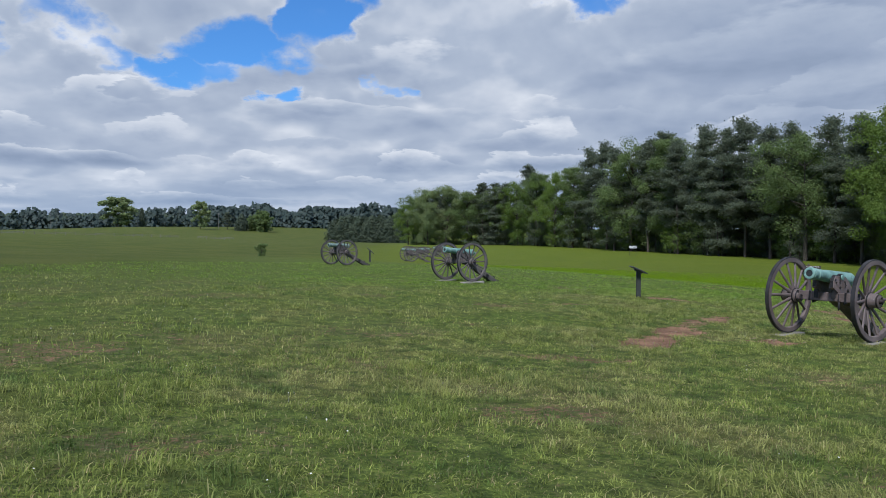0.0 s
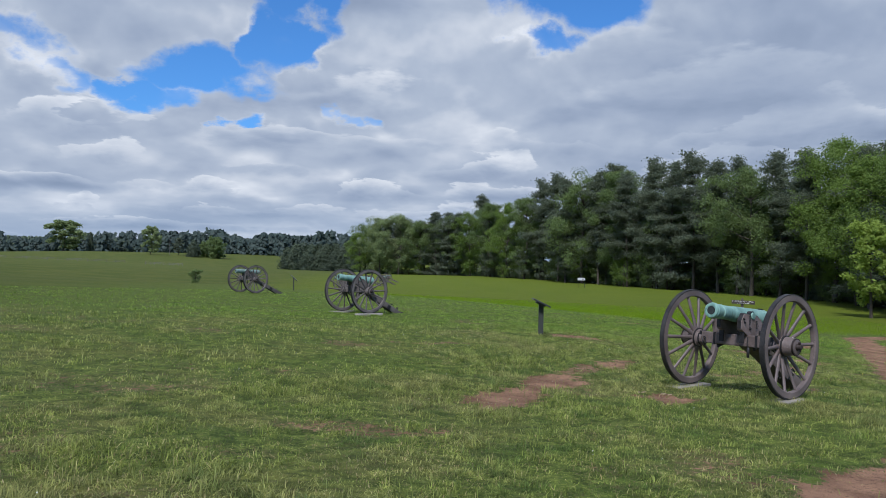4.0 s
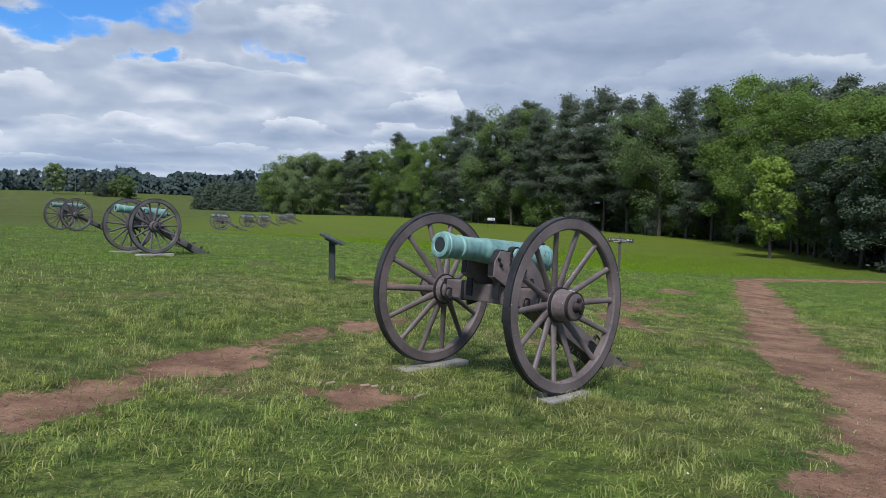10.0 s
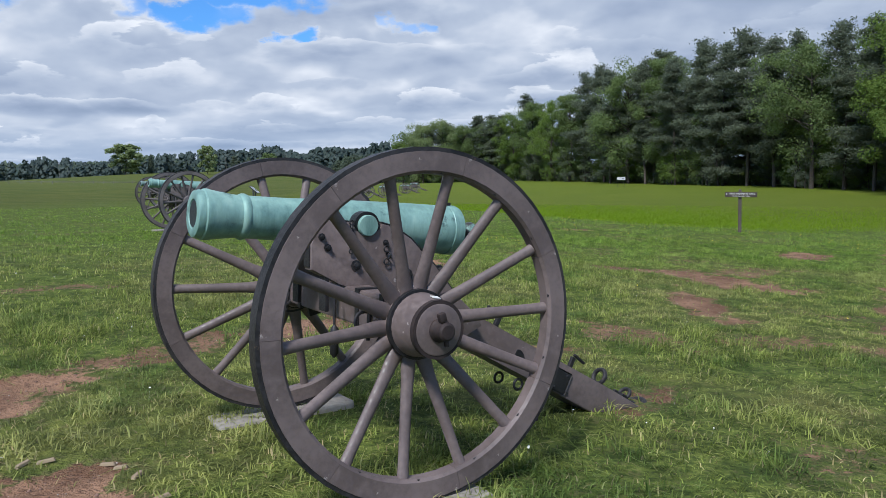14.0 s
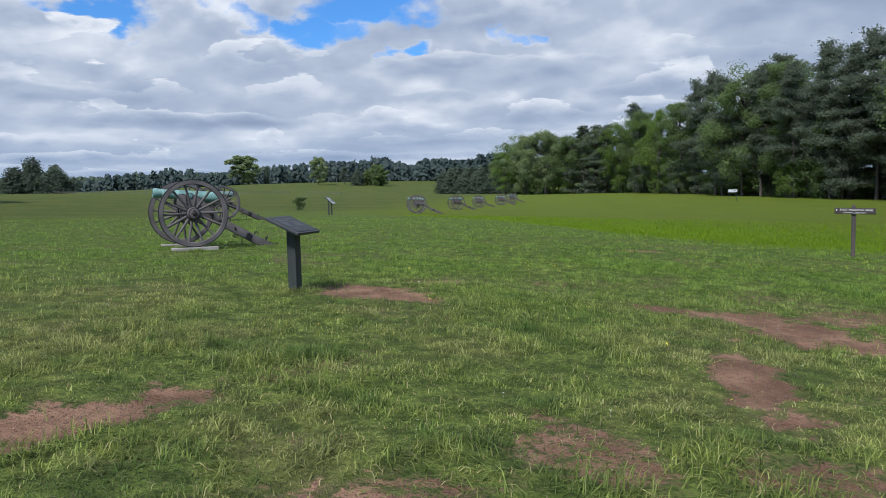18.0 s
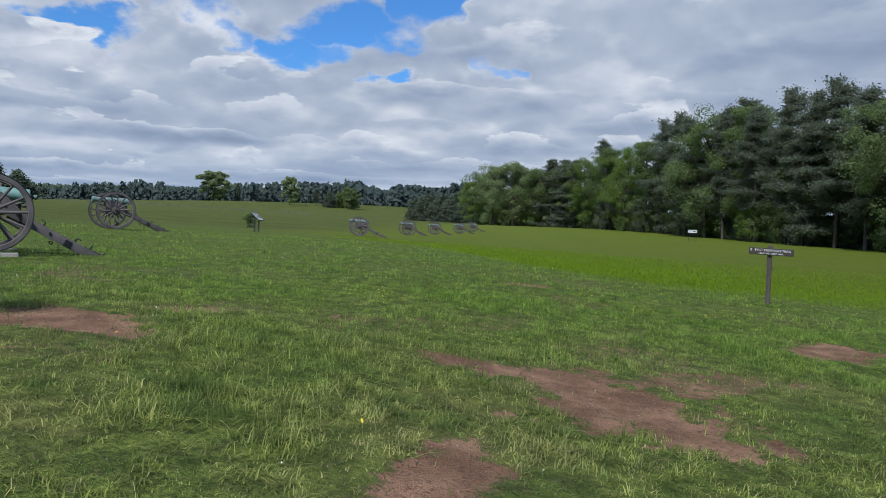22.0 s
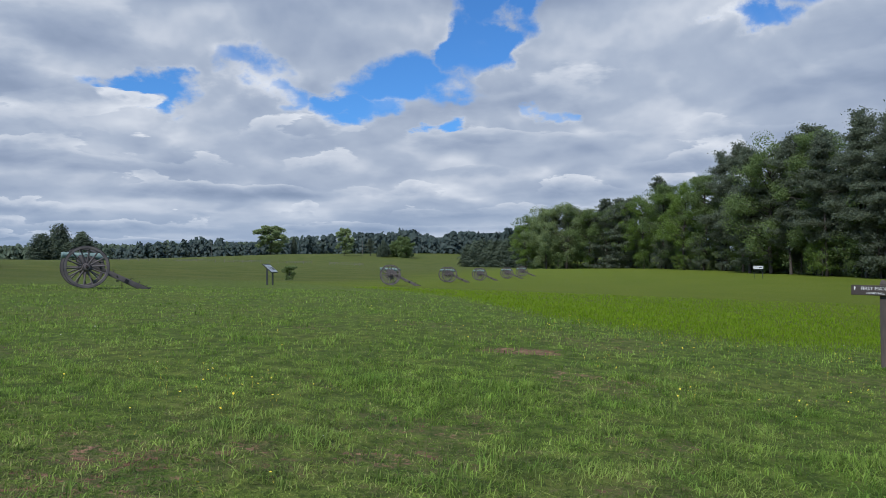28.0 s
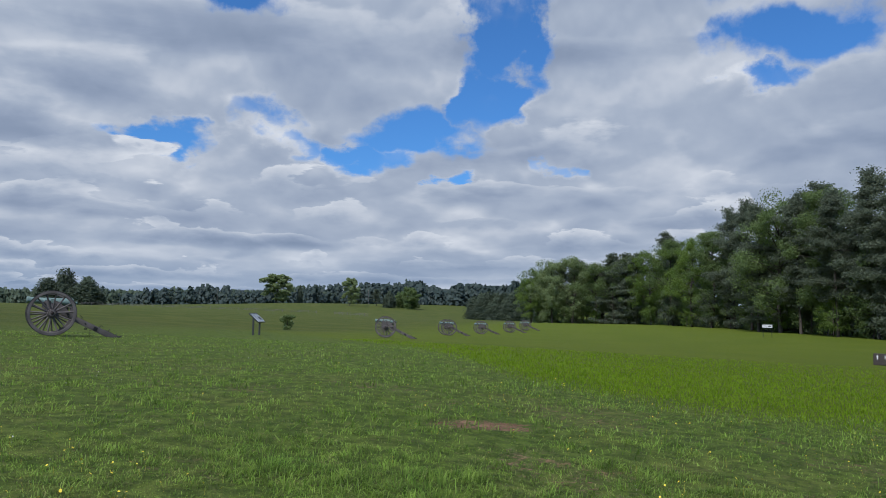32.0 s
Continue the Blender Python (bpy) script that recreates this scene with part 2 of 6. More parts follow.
def worn(name, dark, light, big=3.0, fine=60.0, rough=(0.55, 0.85), metal=0.0, bump=0.25, depth=0.004, chips=None, chip_at=0.68, streak=None):
    """A painted or bare surface: two colours mixed at two scales, fine relief, and chips of another colour."""
    m, g, p = material(name)
    at = g.add("ShaderNodeTexCoord").outputs["Object"]
    if streak:
        at = g.vmath("MULTIPLY", at, streak)
    a = g.noise(at, big, 5.0, 0.6)
    b = g.noise(at, fine, 4.0, 0.6)
    mixv = g.math("ADD", g.math("MULTIPLY", a, 0.65), g.math("MULTIPLY", b, 0.35))
    col = g.mix(g.smooth(mixv, 0.36, 0.64), dark, light)
    if chips:
        spot = g.noise(g.vmath("ADD", at, (4.0, 9.0, 2.0)), fine * 0.35, 6.0, 0.65)
        col = g.mix(g.smooth(spot, chip_at, chip_at + 0.04), col, chips)
    rnd = g.add("ShaderNodeObjectInfo").outputs["Random"]
    col = g.mix(g.math("MULTIPLY", rnd, 0.12), col, (0.0, 0.0, 0.0))
    g.put(p.inputs["Base Color"], col)
    g.put(p.inputs["Roughness"], g.smooth(b, 0.3, 0.7, *rough))
    p.inputs["Metallic"].default_value = metal
    bp = g.add("ShaderNodeBump")
    bp.inputs["Strength"].default_value, bp.inputs["Distance"].default_value = bump, depth
    g.put(bp.inputs["Height"], mixv)
    g.link(bp.outputs[0], p.inputs["Normal"])
    return m


M_PAINT = worn("carriage_paint", (0.098, 0.074, 0.069), (0.170, 0.131, 0.122), 3.5, 45, (0.42, 0.72), 0, 0.4, 0.005, (0.30, 0.26, 0.24), 0.67)
M_PAINT2 = worn("carriage_paint_aged", (0.085, 0.072, 0.069), (0.140, 0.121, 0.114), 2.5, 45, (0.6, 0.85), 0, 0.3, 0.004, (0.30, 0.27, 0.24), 0.68)
M_TYRE = worn("iron_tyre", (0.018, 0.018, 0.02), (0.06, 0.055, 0.055), 4, 70, (0.45, 0.7), 0.5, 0.3, 0.003, (0.14, 0.09, 0.065), 0.66)
M_IRON = worn("black_ironwork", (0.012, 0.012, 0.014), (0.035, 0.033, 0.034), 6, 90, (0.4, 0.65), 0.4, 0.3, 0.003, (0.10, 0.05, 0.035), 0.70)
M_RUST = worn("rusty_iron", (0.018, 0.013, 0.013), (0.046, 0.031, 0.028), 8, 90, (0.6, 0.85), 0.3, 0.4, 0.003)
M_BORE = worn("bore", (0.008, 0.010, 0.011), (0.02, 0.03, 0.03), 8, 60, (0.7, 0.9), 0.0)
M_STONE = worn("pad_stone", (0.22, 0.196, 0.168), (0.36, 0.33, 0.285), 3, 40, (0.8, 0.95), 0, 0.5, 0.008, (0.18, 0.14, 0.11), 0.62)
M_POST = worn("weathered_dark_post", (0.022, 0.026, 0.022), (0.05, 0.056, 0.048), 5, 60, (0.6, 0.85), 0, 0.4, 0.004, streak=(1, 1, 0.15))
M_PANELBACK = worn("panel_frame_paint", (0.020, 0.022, 0.022), (0.038, 0.04, 0.04), 5, 80, (0.4, 0.6), 0.0)
M_PANELDARK = worn("panel_face_dark", (0.022, 0.025, 0.027), (0.04, 0.044, 0.046), 6, 30, (0.6, 0.75), 0, 0.05)
M_PRINT = worn("faded_print", (0.07, 0.075, 0.075), (0.12, 0.125, 0.12), 6, 30, (0.6, 0.75), 0, 0.05)
M_PANEL = worn("panel_face", (0.33, 0.34, 0.33), (0.50, 0.51, 0.49), 6, 30, (0.25, 0.4), 0, 0.05)
M_SIGNWOOD = worn("sign_board_brown", (0.030, 0.022, 0.018), (0.055, 0.042, 0.034), 4, 60, (0.6, 0.85), 0, 0.4, 0.004, streak=(0.2, 1, 1))
M_POSTWOOD = worn("sign_post_wood", (0.045, 0.036, 0.029), (0.095, 0.076, 0.060), 4, 60, (0.7, 0.9), 0, 0.5, 0.005, streak=(1, 1, 0.12))
M_LETTER = worn("sign_letter_white", (0.62, 0.62, 0.58), (0.78, 0.78, 0.74), 8, 60, (0.6, 0.8), 0, 0.1)
M_BARK = worn("bark", (0.035, 0.028, 0.022), (0.10, 0.082, 0.066), 1.2, 14, (0.85, 0.98), 0, 0.6, 0.03, streak=(1, 1, 0.25))
M_FENCE = worn("fence_rail_grey", (0.10, 0.095, 0.085), (0.21, 0.20, 0.18), 1.2, 20, (0.8, 0.95), 0, 0.3, 0.01)


def bronze(name="verdigris_bronze", grey=0.0, bare_at=0.60, metal=0.15):
    """Verdigris on a bronze barrel: pale green top, darker streaks, brown where it shows through."""
    m, g, p = material(name)
    at = g.add("ShaderNodeTexCoord").outputs["Object"]
    a = g.noise(at, 2.6, 6.0, 0.62)
    b = g.noise(g.vmath("MULTIPLY", at, (1.0, 1.0, 0.22)), 26.0, 6.0, 0.65)
    c = g.noise(at, 120.0, 3.0, 0.5)
    v = g.math("ADD", g.math("MULTIPLY", a, 0.5), g.math("MULTIPLY", b, 0.5))
    col = g.ramp(v, ((0.30, (0.058, 0.118, 0.108)), (0.44, (0.145, 0.262, 0.232)), (0.56, (0.215, 0.362, 0.315)), (0.72, (0.34, 0.485, 0.42))))
    dark = g.noise(g.vmath("ADD", at, (3, 1, 8)), 7.0, 8.0, 0.7)
    col = g.mix(g.smooth(dark, bare_at, bare_at + 0.14), col, (0.045, 0.085, 0.085) if metal < 0.3 else (0.040, 0.038, 0.040))
    col = g.mix(grey, col, (0.15, 0.18, 0.168))
    g.put(p.inputs["Base Color"], col)
    g.put(p.inputs["Roughness"], g.smooth(b, 0.3, 0.7, 0.42, 0.72))
    p.inputs["Metallic"].default_value = metal
    bp = g.add("ShaderNodeBump")
    bp.inputs["Strength"].default_value, bp.inputs["Distance"].default_value = 0.15, 0.003
    g.put(bp.inputs["Height"], g.math("ADD", b, g.math("MULTIPLY", c, 0.4)))
    g.link(bp.outputs[0], p.inputs["Normal"])
    return m


M_BRONZE = bronze()
M_BRONZE_PALE = bronze("pale_weathered_bronze", 0.62)


def leafy(name, dark, light, through=0.35, rough=0.6):
    """Leaves: colour varies leaf by leaf and tree by tree; light passes through in part."""
    m, g, p = material(name)
    isl = g.add("ShaderNodeNewGeometry").outputs["Random Per Island"]
    rnd = g.add("ShaderNodeObjectInfo").outputs["Random"]
    col = g.mix(g.math("MULTIPLY_ADD", isl, 0.55, 0.22), dark, light)
    col = g.mix(g.math("MULTIPLY", rnd, 0.30), col, tuple(x * 0.55 for x in dark))
    g.put(p.inputs["Base Color"], col)
    p.inputs["Roughness"].default_value = rough
    p.inputs["Specular IOR Level"].default_value = 0.25
    t = g.add("ShaderNodeBsdfTranslucent")
    g.put(t.inputs[0], g.mix(0.5, col, light))
    mx = g.add("ShaderNodeMixShader")
    mx.inputs[0].default_value = through
    out = [n for n in m.node_tree.nodes if n.type == "OUTPUT_MATERIAL"][0]
    g.link(p.outputs[0], mx.inputs[1])
    g.link(t.outputs[0], mx.inputs[2])
    g.link(mx.outputs[0], out.inputs[0])
    return m


M_LEAF_BRIGHT = leafy("leaves_spring_green", (0.105, 0.170, 0.034), (0.225, 0.315, 0.070), 0.52)
M_LEAF_MID = leafy("leaves_green", (0.110, 0.165, 0.056), (0.220, 0.290, 0.105), 0.52)
M_LEAF_PALE = leafy("leaves_pale", (0.18, 0.235, 0.100), (0.31, 0.375, 0.170), 0.52)
M_LEAF_YOUNG = leafy("leaves_young", (0.20, 0.29, 0.05), (0.34, 0.43, 0.09), 0.55)
M_NEEDLE = leafy("pine_needles", (0.118, 0.148, 0.106), (0.202, 0.234, 0.154), 0.6)
M_CEDAR = leafy("cedar_needles", (0.058, 0.082, 0.056), (0.120, 0.150, 0.090), 0.4)
# far woods: the haze of distance is put into the leaf colours as blue-grey
M_FAR_HAZE_DARK = leafy("far_pine_woods", (0.044, 0.066, 0.062), (0.068, 0.096, 0.082), 0.3)
M_FAR_HAZE_MID = leafy("far_leafy_woods", (0.072, 0.104, 0.070), (0.118, 0.152, 0.092), 0.3)


def grass_blades(name, a, b, c, through=0.35, low=(0.50, 0.52, 0.48), high=(1.70, 1.60, 1.50), mottled=0.7):
    m, g, p = material(name)
    isl = g.add("ShaderNodeNewGeometry").outputs["Random Per Island"]
    pos = g.add("ShaderNodeNewGeometry").outputs["Position"]
    flat = g.vmath("MULTIPLY", pos, (1.0, 1.0, 0.0))
    col = g.ramp(isl, ((0.0, a), (0.50, b), (0.86, tuple(1.25 * x for x in b)), (1.0, c)))
    col = g.mix(g.smooth(g.noise(flat, 0.45, 4.0, 0.6), 0.44, 0.64, 0.0, mottled), col, tuple(0.5 * x + 0.5 * y for x, y in zip(b, c)))
    col = g.mix(g.smooth(g.noise(g.vmath("ADD", flat, (7.0, 3.0, 0.0)), 1.1, 5.0, 0.65), 0.50, 0.64, 0.0, mottled), col, tuple(x * y for x, y in zip(a, (0.62, 0.86, 1.0))))
    xyz = g.add("ShaderNodeSeparateXYZ")
    g.put(xyz.inputs[0], pos)
    col = g.mix(g.smooth(xyz.outputs[1], 6.0, 14.0, 0.0, 0.7), col, tuple(p * q for p, q in zip(b, (0.74, 1.06, 0.62))))
    tuft = g.math("ADD", g.smooth(g.noise(flat, 4.2, 4.0, 0.65), 0.40, 0.62, 0.0, 0.55), g.smooth(g.noise(flat, 15.0, 3.0, 0.6), 0.34, 0.66, 0.0, 0.45))
    col = g.mix(1.0, col, g.mix(tuft, low, high), "MULTIPLY")
    g.put(p.inputs["Base Color"], col)
    p.inputs["Roughness"].default_value = 0.65
    p.inputs["Specular IOR Level"].default_value = 0.12
    t = g.add("ShaderNodeBsdfTranslucent")
    g.put(t.inputs[0], col)
    mx = g.add("ShaderNodeMixShader")
    mx.inputs[0].default_value = through
    out = [n for n in m.node_tree.nodes if n.type == "OUTPUT_MATERIAL"][0]
    g.link(p.outputs[0], mx.inputs[1])
    g.link(t.outputs[0], mx.inputs[2])
    g.link(mx.outputs[0], out.inputs[0])
    return m


M_GRASS = grass_blades("grass_blades", (0.128, 0.180, 0.042), (0.236, 0.286, 0.076), (0.46, 0.42, 0.22), 0.5)
M_GRASS_DRY = grass_blades("grass_thatch", (0.17, 0.145, 0.065), (0.28, 0.24, 0.12), (0.44, 0.38, 0.23), 0.25)
M_MEADOW = grass_blades("meadow_blades", (0.190, 0.250, 0.018), (0.225, 0.285, 0.020), (0.25, 0.29, 0.03), 0.55, (0.92, 0.92, 0.92), (1.22, 1.19, 1.10), 0.25)
M_FLOWER = worn("buttercup_yellow", (0.75, 0.55, 0.03), (0.85, 0.68, 0.05), 20, 90, (0.5, 0.6))
M_CLOVER = worn("clover_white", (0.62, 0.62, 0.56), (0.78, 0.78, 0.74), 20, 90, (0.6, 0.8))


def ground_material():
    """Soil and turf seen from afar; the bare red earth and the taller meadow come from the sheet's own attributes."""
    m, g, p = material("ground_turf")
    pos = g.add("ShaderNodeNewGeometry").outputs["Position"]
    dirt = g.add("ShaderNodeAttribute", attribute="dirt").outputs["Fac"]
    mead = g.add("ShaderNodeAttribute", attribute="meadow").outputs["Fac"]
    n1 = g.noise(pos, 0.16, 4.0, 0.55)
    n2 = g.noise(pos, 1.7, 5.0, 0.6)
    n3 = g.noise(pos, 22.0, 4.0, 0.65)
    n4 = g.noise(pos, 90.0, 3.0, 0.6)
    flat = g.vmath("MULTIPLY", pos, (1.0, 1.0, 0.0))
    turf = g.mix(g.smooth(n3, 0.36, 0.66), (0.060, 0.088, 0.018), (0.160, 0.198, 0.044))
    turf = g.mix(g.smooth(g.noise(flat, 0.45, 4.0, 0.6), 0.44, 0.64, 0.0, 0.65), turf, (0.150, 0.146, 0.045))
    turf = g.mix(g.smooth(g.noise(g.vmath("ADD", flat, (7.0, 3.0, 0.0)), 1.1, 5.0, 0.65), 0.50, 0.64, 0.0, 0.55), turf, (0.050, 0.084, 0.016))
    turf = g.mix(g.smooth(n1, 0.40, 0.65, 0.0, 0.40), turf, (0.080, 0.128, 0.014))
    xyz = g.add("ShaderNodeSeparateXYZ")
    g.put(xyz.inputs[0], pos)
    turf = g.mix(g.smooth(xyz.outputs[1], 6.0, 14.0, 0.0, 0.5), turf, (0.078, 0.128, 0.015))
    turf = g.mix(1.0, turf, g.mix(g.smooth(g.noise(flat, 4.2, 4.0, 0.65), 0.40, 0.62), (0.70, 0.72, 0.68), (1.36, 1.31, 1.25)), "MULTIPLY")
    md = g.mix(g.smooth(n3, 0.35, 0.66), (0.072, 0.104, 0.007), (0.110, 0.146, 0.010))
    md = g.mix(g.smooth(n1, 0.36, 0.66, 0.0, 0.55), md, (0.118, 0.145, 0.013))
    col = g.mix(mead, turf, md)
    col = g.mix(g.smooth(xyz.outputs[0], -8.0, -30.0, 0.0, 0.9), col, g.mix(g.smooth(n1, 0.40, 0.62), (0.052, 0.071, 0.011), (0.082, 0.093, 0.019)))
    earth = g.mix(g.smooth(n2, 0.35, 0.68), (0.165, 0.086, 0.050), (0.370, 0.212, 0.130))
    earth = g.mix(g.smooth(n4, 0.48, 0.72, 0.0, 0.6), earth, (0.32, 0.215, 0.150))
    earth = g.mix(g.smooth(n3, 0.54, 0.66, 0.0, 0.6), earth, (0.090, 0.048, 0.034))
    n5 = g.noise(pos, 8.0, 5.0, 0.65)
    edge = g.math("ADD", dirt, g.math("ADD", g.math("MULTIPLY", g.math("SUBTRACT", n3, 0.5), 1.3), g.math("MULTIPLY", g.math("SUBTRACT", n5, 0.5), 1.7)))
    col = g.mix(g.smooth(edge, 0.36, 0.62), col, earth)
    thin = g.smooth(edge, 0.10, 0.40, 0.0, 0.6)
    col = g.mix(g.math("MULTIPLY", thin, g.math("SUBTRACT", 1.0, g.smooth(edge, 0.36, 0.62))), col, (0.125, 0.112, 0.050))
    g.put(p.inputs["Base Color"], col)
    p.inputs["Roughness"].default_value = 0.95
    p.inputs["Specular IOR Level"].default_value = 0.15
    bp = g.add("ShaderNodeBump")
    bp.inputs["Strength"].default_value, bp.inputs["Distance"].default_value = 1.0, 0.06
    g.put(bp.inputs["Height"], g.math("ADD", n3, g.math("MULTIPLY", n4, 0.4)))
    g.link(bp.outputs[0], p.inputs["Normal"])
    return m


M_KNOB = bronze("dark_bronze", 0.0, 0.32, 0.35)
M_GROUND = ground_material()


# ---- the lie of the land ----
# heights of the ground at known spots: near the walk, along the guns, under the woods, far off
LEVELS = np.array([
    (-4.2, -1.0, 0.02), (-2.8, 1.5, 0.0), (-1.85, 0.6, -0.06), (-6.2, 4.1, 0.26), (-14, 10, 0.52), (-8.4, 4, 0.42), (-11.3, -0.5, 0.45),
    (-5.7, -1.4, 0.12), (-1.6, 8.7, 0.08), (3.9, 9.8, -0.42), (2.6, 9.2, -0.28), (0.2, 10.7, -0.08), (7, 14.1, -0.55), (8.5, 18.9, -0.57),
    (1.0, 20.2, -0.02), (0.0, 0.0, -0.03), (0.55, -0.2, -0.05), (-0.86, 1.3, -0.05), (1.4, 1.72, -0.20), (-6.2, 15.0, 0.10), (-12.6, 30.5, 0.22), (-12.1, 44.8, -0.05),
    (-9.6, 60, -0.50), (-9.5, 80, -0.74), (-19, 51, 0.10), (-31, 92, -0.75), (24.5, 106, -1.05), (-7.8, -13.2, 0.45), (14, 22, -1.1),
])
FAR_LEVELS = np.array([
    (48, 77, -1.75), (52, 60, -2.1), (43, 107, -1.3), (32, 131, -1.0), (22, 209, -0.4), (-18, 235, -0.6), (-70, 100, 1.3), (-185, 250, 3.6), (-181, 539, 8.6), (-250, 583, 10.0), (-122, 529, 5.6), (-59, 395, -0.3), (-33, 375, -0.8),
    (-341, 580, 6.8), (-90, 478, 3.0), (100, 60, -3.0), (60, -20, -3.0), (-60, -30, 1.6), (0, -60, 0.2), (87, 435, -0.5), (-70, 40, 1.6),
    (0, 725, 11), (-400, 300, 5), (400, 300, 2), (300, -300, 0), (-300, -300, 2), (0, 1200, 14), (-900, 900, 14), (900, 900, 8), (-1300, 0, 8), (1300, 0, 4), (0, -1200, 4),
])


def spline(points):
    """Thin-plate surface through the points, slightly stiff."""
    n = len(points)
    d = np.hypot(points[:, None, 0] - points[None, :, 0], points[:, None, 1] - points[None, :, 1]) + 1e-9
    k = d * d * np.log(d) + np.eye(n) * 8.0
    a = np.zeros((n + 3, n + 3))
    a[:n, :n], a[:n, n], a[:n, n + 1:], a[n, :n], a[n + 1:, :n] = k, 1, points[:, :2], 1, points[:, :2].T
    return np.linalg.solve(a, np.r_[points[:, 2], 0, 0, 0])


LAND = np.concatenate([LEVELS, FAR_LEVELS])
LAND_W = spline(LAND)


def height(x, y):
    """Height of the ground, for numbers or arrays."""
    x, y = np.asarray(x, float), np.asarray(y, float)
    flat = np.stack([x.ravel(), y.ravel()], 1)
    out = np.empty(len(flat))
    for i in range(0, len(flat), 20000):
        q = flat[i:i + 20000]
        d = np.hypot(q[:, None, 0] - LAND[None, :, 0], q[:, None, 1] - LAND[None, :, 1]) + 1e-9
        out[i:i + 20000] = (d * d * np.log(d)) @ LAND_W[:-3] + LAND_W[-3] + q @ LAND_W[-2:]
    return out.reshape(x.shape)


def hz(x, y):
    return float(height(x, y))


class Lattice:
    """Smooth value noise over the plane, for arrays."""

    def __init__(self, seed):
        self.v = np.random.RandomState(seed).rand(256, 256)

    def at(self, x, y):
        x, y = np.asarray(x, float), np.asarray(y, float)
        i, j = np.floor(x).astype(int), np.floor(y).astype(int)
        u, v = x - i, y - j
        u, v = u * u * (3 - 2 * u), v * v * (3 - 2 * v)
        g = lambda a, b: self.v[a % 256, b % 256]
        return (g(i, j) * (1 - u) + g(i + 1, j) * u) * (1 - v) + (g(i, j + 1) * (1 - u) + g(i + 1, j + 1) * u) * v


LAT = Lattice(4)


def rumple(x, y, scale):
    return 0.55 * LAT.at(x / scale, y / scale) + 0.3 * LAT.at(x / scale * 2.3 + 40, y / scale * 2.3) + 0.15 * LAT.at(x / scale * 5.1, y / scale * 5.1 + 70)


# bare patches of red earth: x, y, half length, half width, turn in degrees, how bare
BARE = [
    (-3.88, -0.32, 1.00, 0.38, 60, 1.0), (-3.50, 0.45, 0.80, 0.36, 62, 1.0), (-2.95, 1.30, 0.85, 0.36, 55, 1.0), (-2.1, 2.8, 0.85, 0.27, 55, 0.60), (-1.25, 3.75, 0.85, 0.32, 55, 0.85), (-0.3, 5.2, 0.7, 0.2, 60, 0.40),
    (-1.57, 0.05, 0.40, 0.38, 20, 1.0), (-0.70, 8.95, 0.72, 0.60, 110, 1.0), (0.05, 10.5, 0.70, 0.28, 35, 0.62), (4.35, 8.62, 1.12, 0.78, -52, 1.0), (3.15, 9.40, 0.66, 0.30, -12, 0.85), (5.1, 9.7, 0.6, 0.28, 0, 0.60),
    (3.13, 5.95, 0.95, 0.28, 86, 0.92), (1.9, 3.9, 0.62, 0.32, -50, 0.58), (0.85, 3.1, 0.55, 0.25, 10, 0.50), (3.1, 3.9, 0.55, 0.30, 20, 0.55), (7.7, 13.2, 0.90, 0.42, 50, 0.8), (3.5, 17.4, 0.62, 0.30, 30, 0.60),
    (-5.8, -2.7, 0.75, 0.22, 0, 0.46), (-6.2, 4.2, 0.6, 0.35, 10, 0.45), (-12.2, -4.2, 1.0, 0.75, 70, 0.40), (-9.6, -8.0, 0.65, 0.40, 10, 0.34), (-6.6, -6.5, 0.8, 0.4, 20, 0.42), (-4.5, 5.3, 0.9, 0.22, 25, 0.44), (1.35, 1.75, 0.45, 0.20, 50, 0.5), (5.6, 10.3, 0.9, 0.3, 20, 0.5),
]
TRAIL = [(-1.9, -4.95), (-0.8, -4.2), (0.65, -3.0), (2.0, -1.8), (2.8, -0.9), (3.3, 0.1), (3.9, 1.5), (4.55, 3.2), (6.2, 6.3), (8.0, 9.3), (12.3, 16.6), (16.2, 23.5), (19.5, 26.0), (24, 28), (34, 31)]


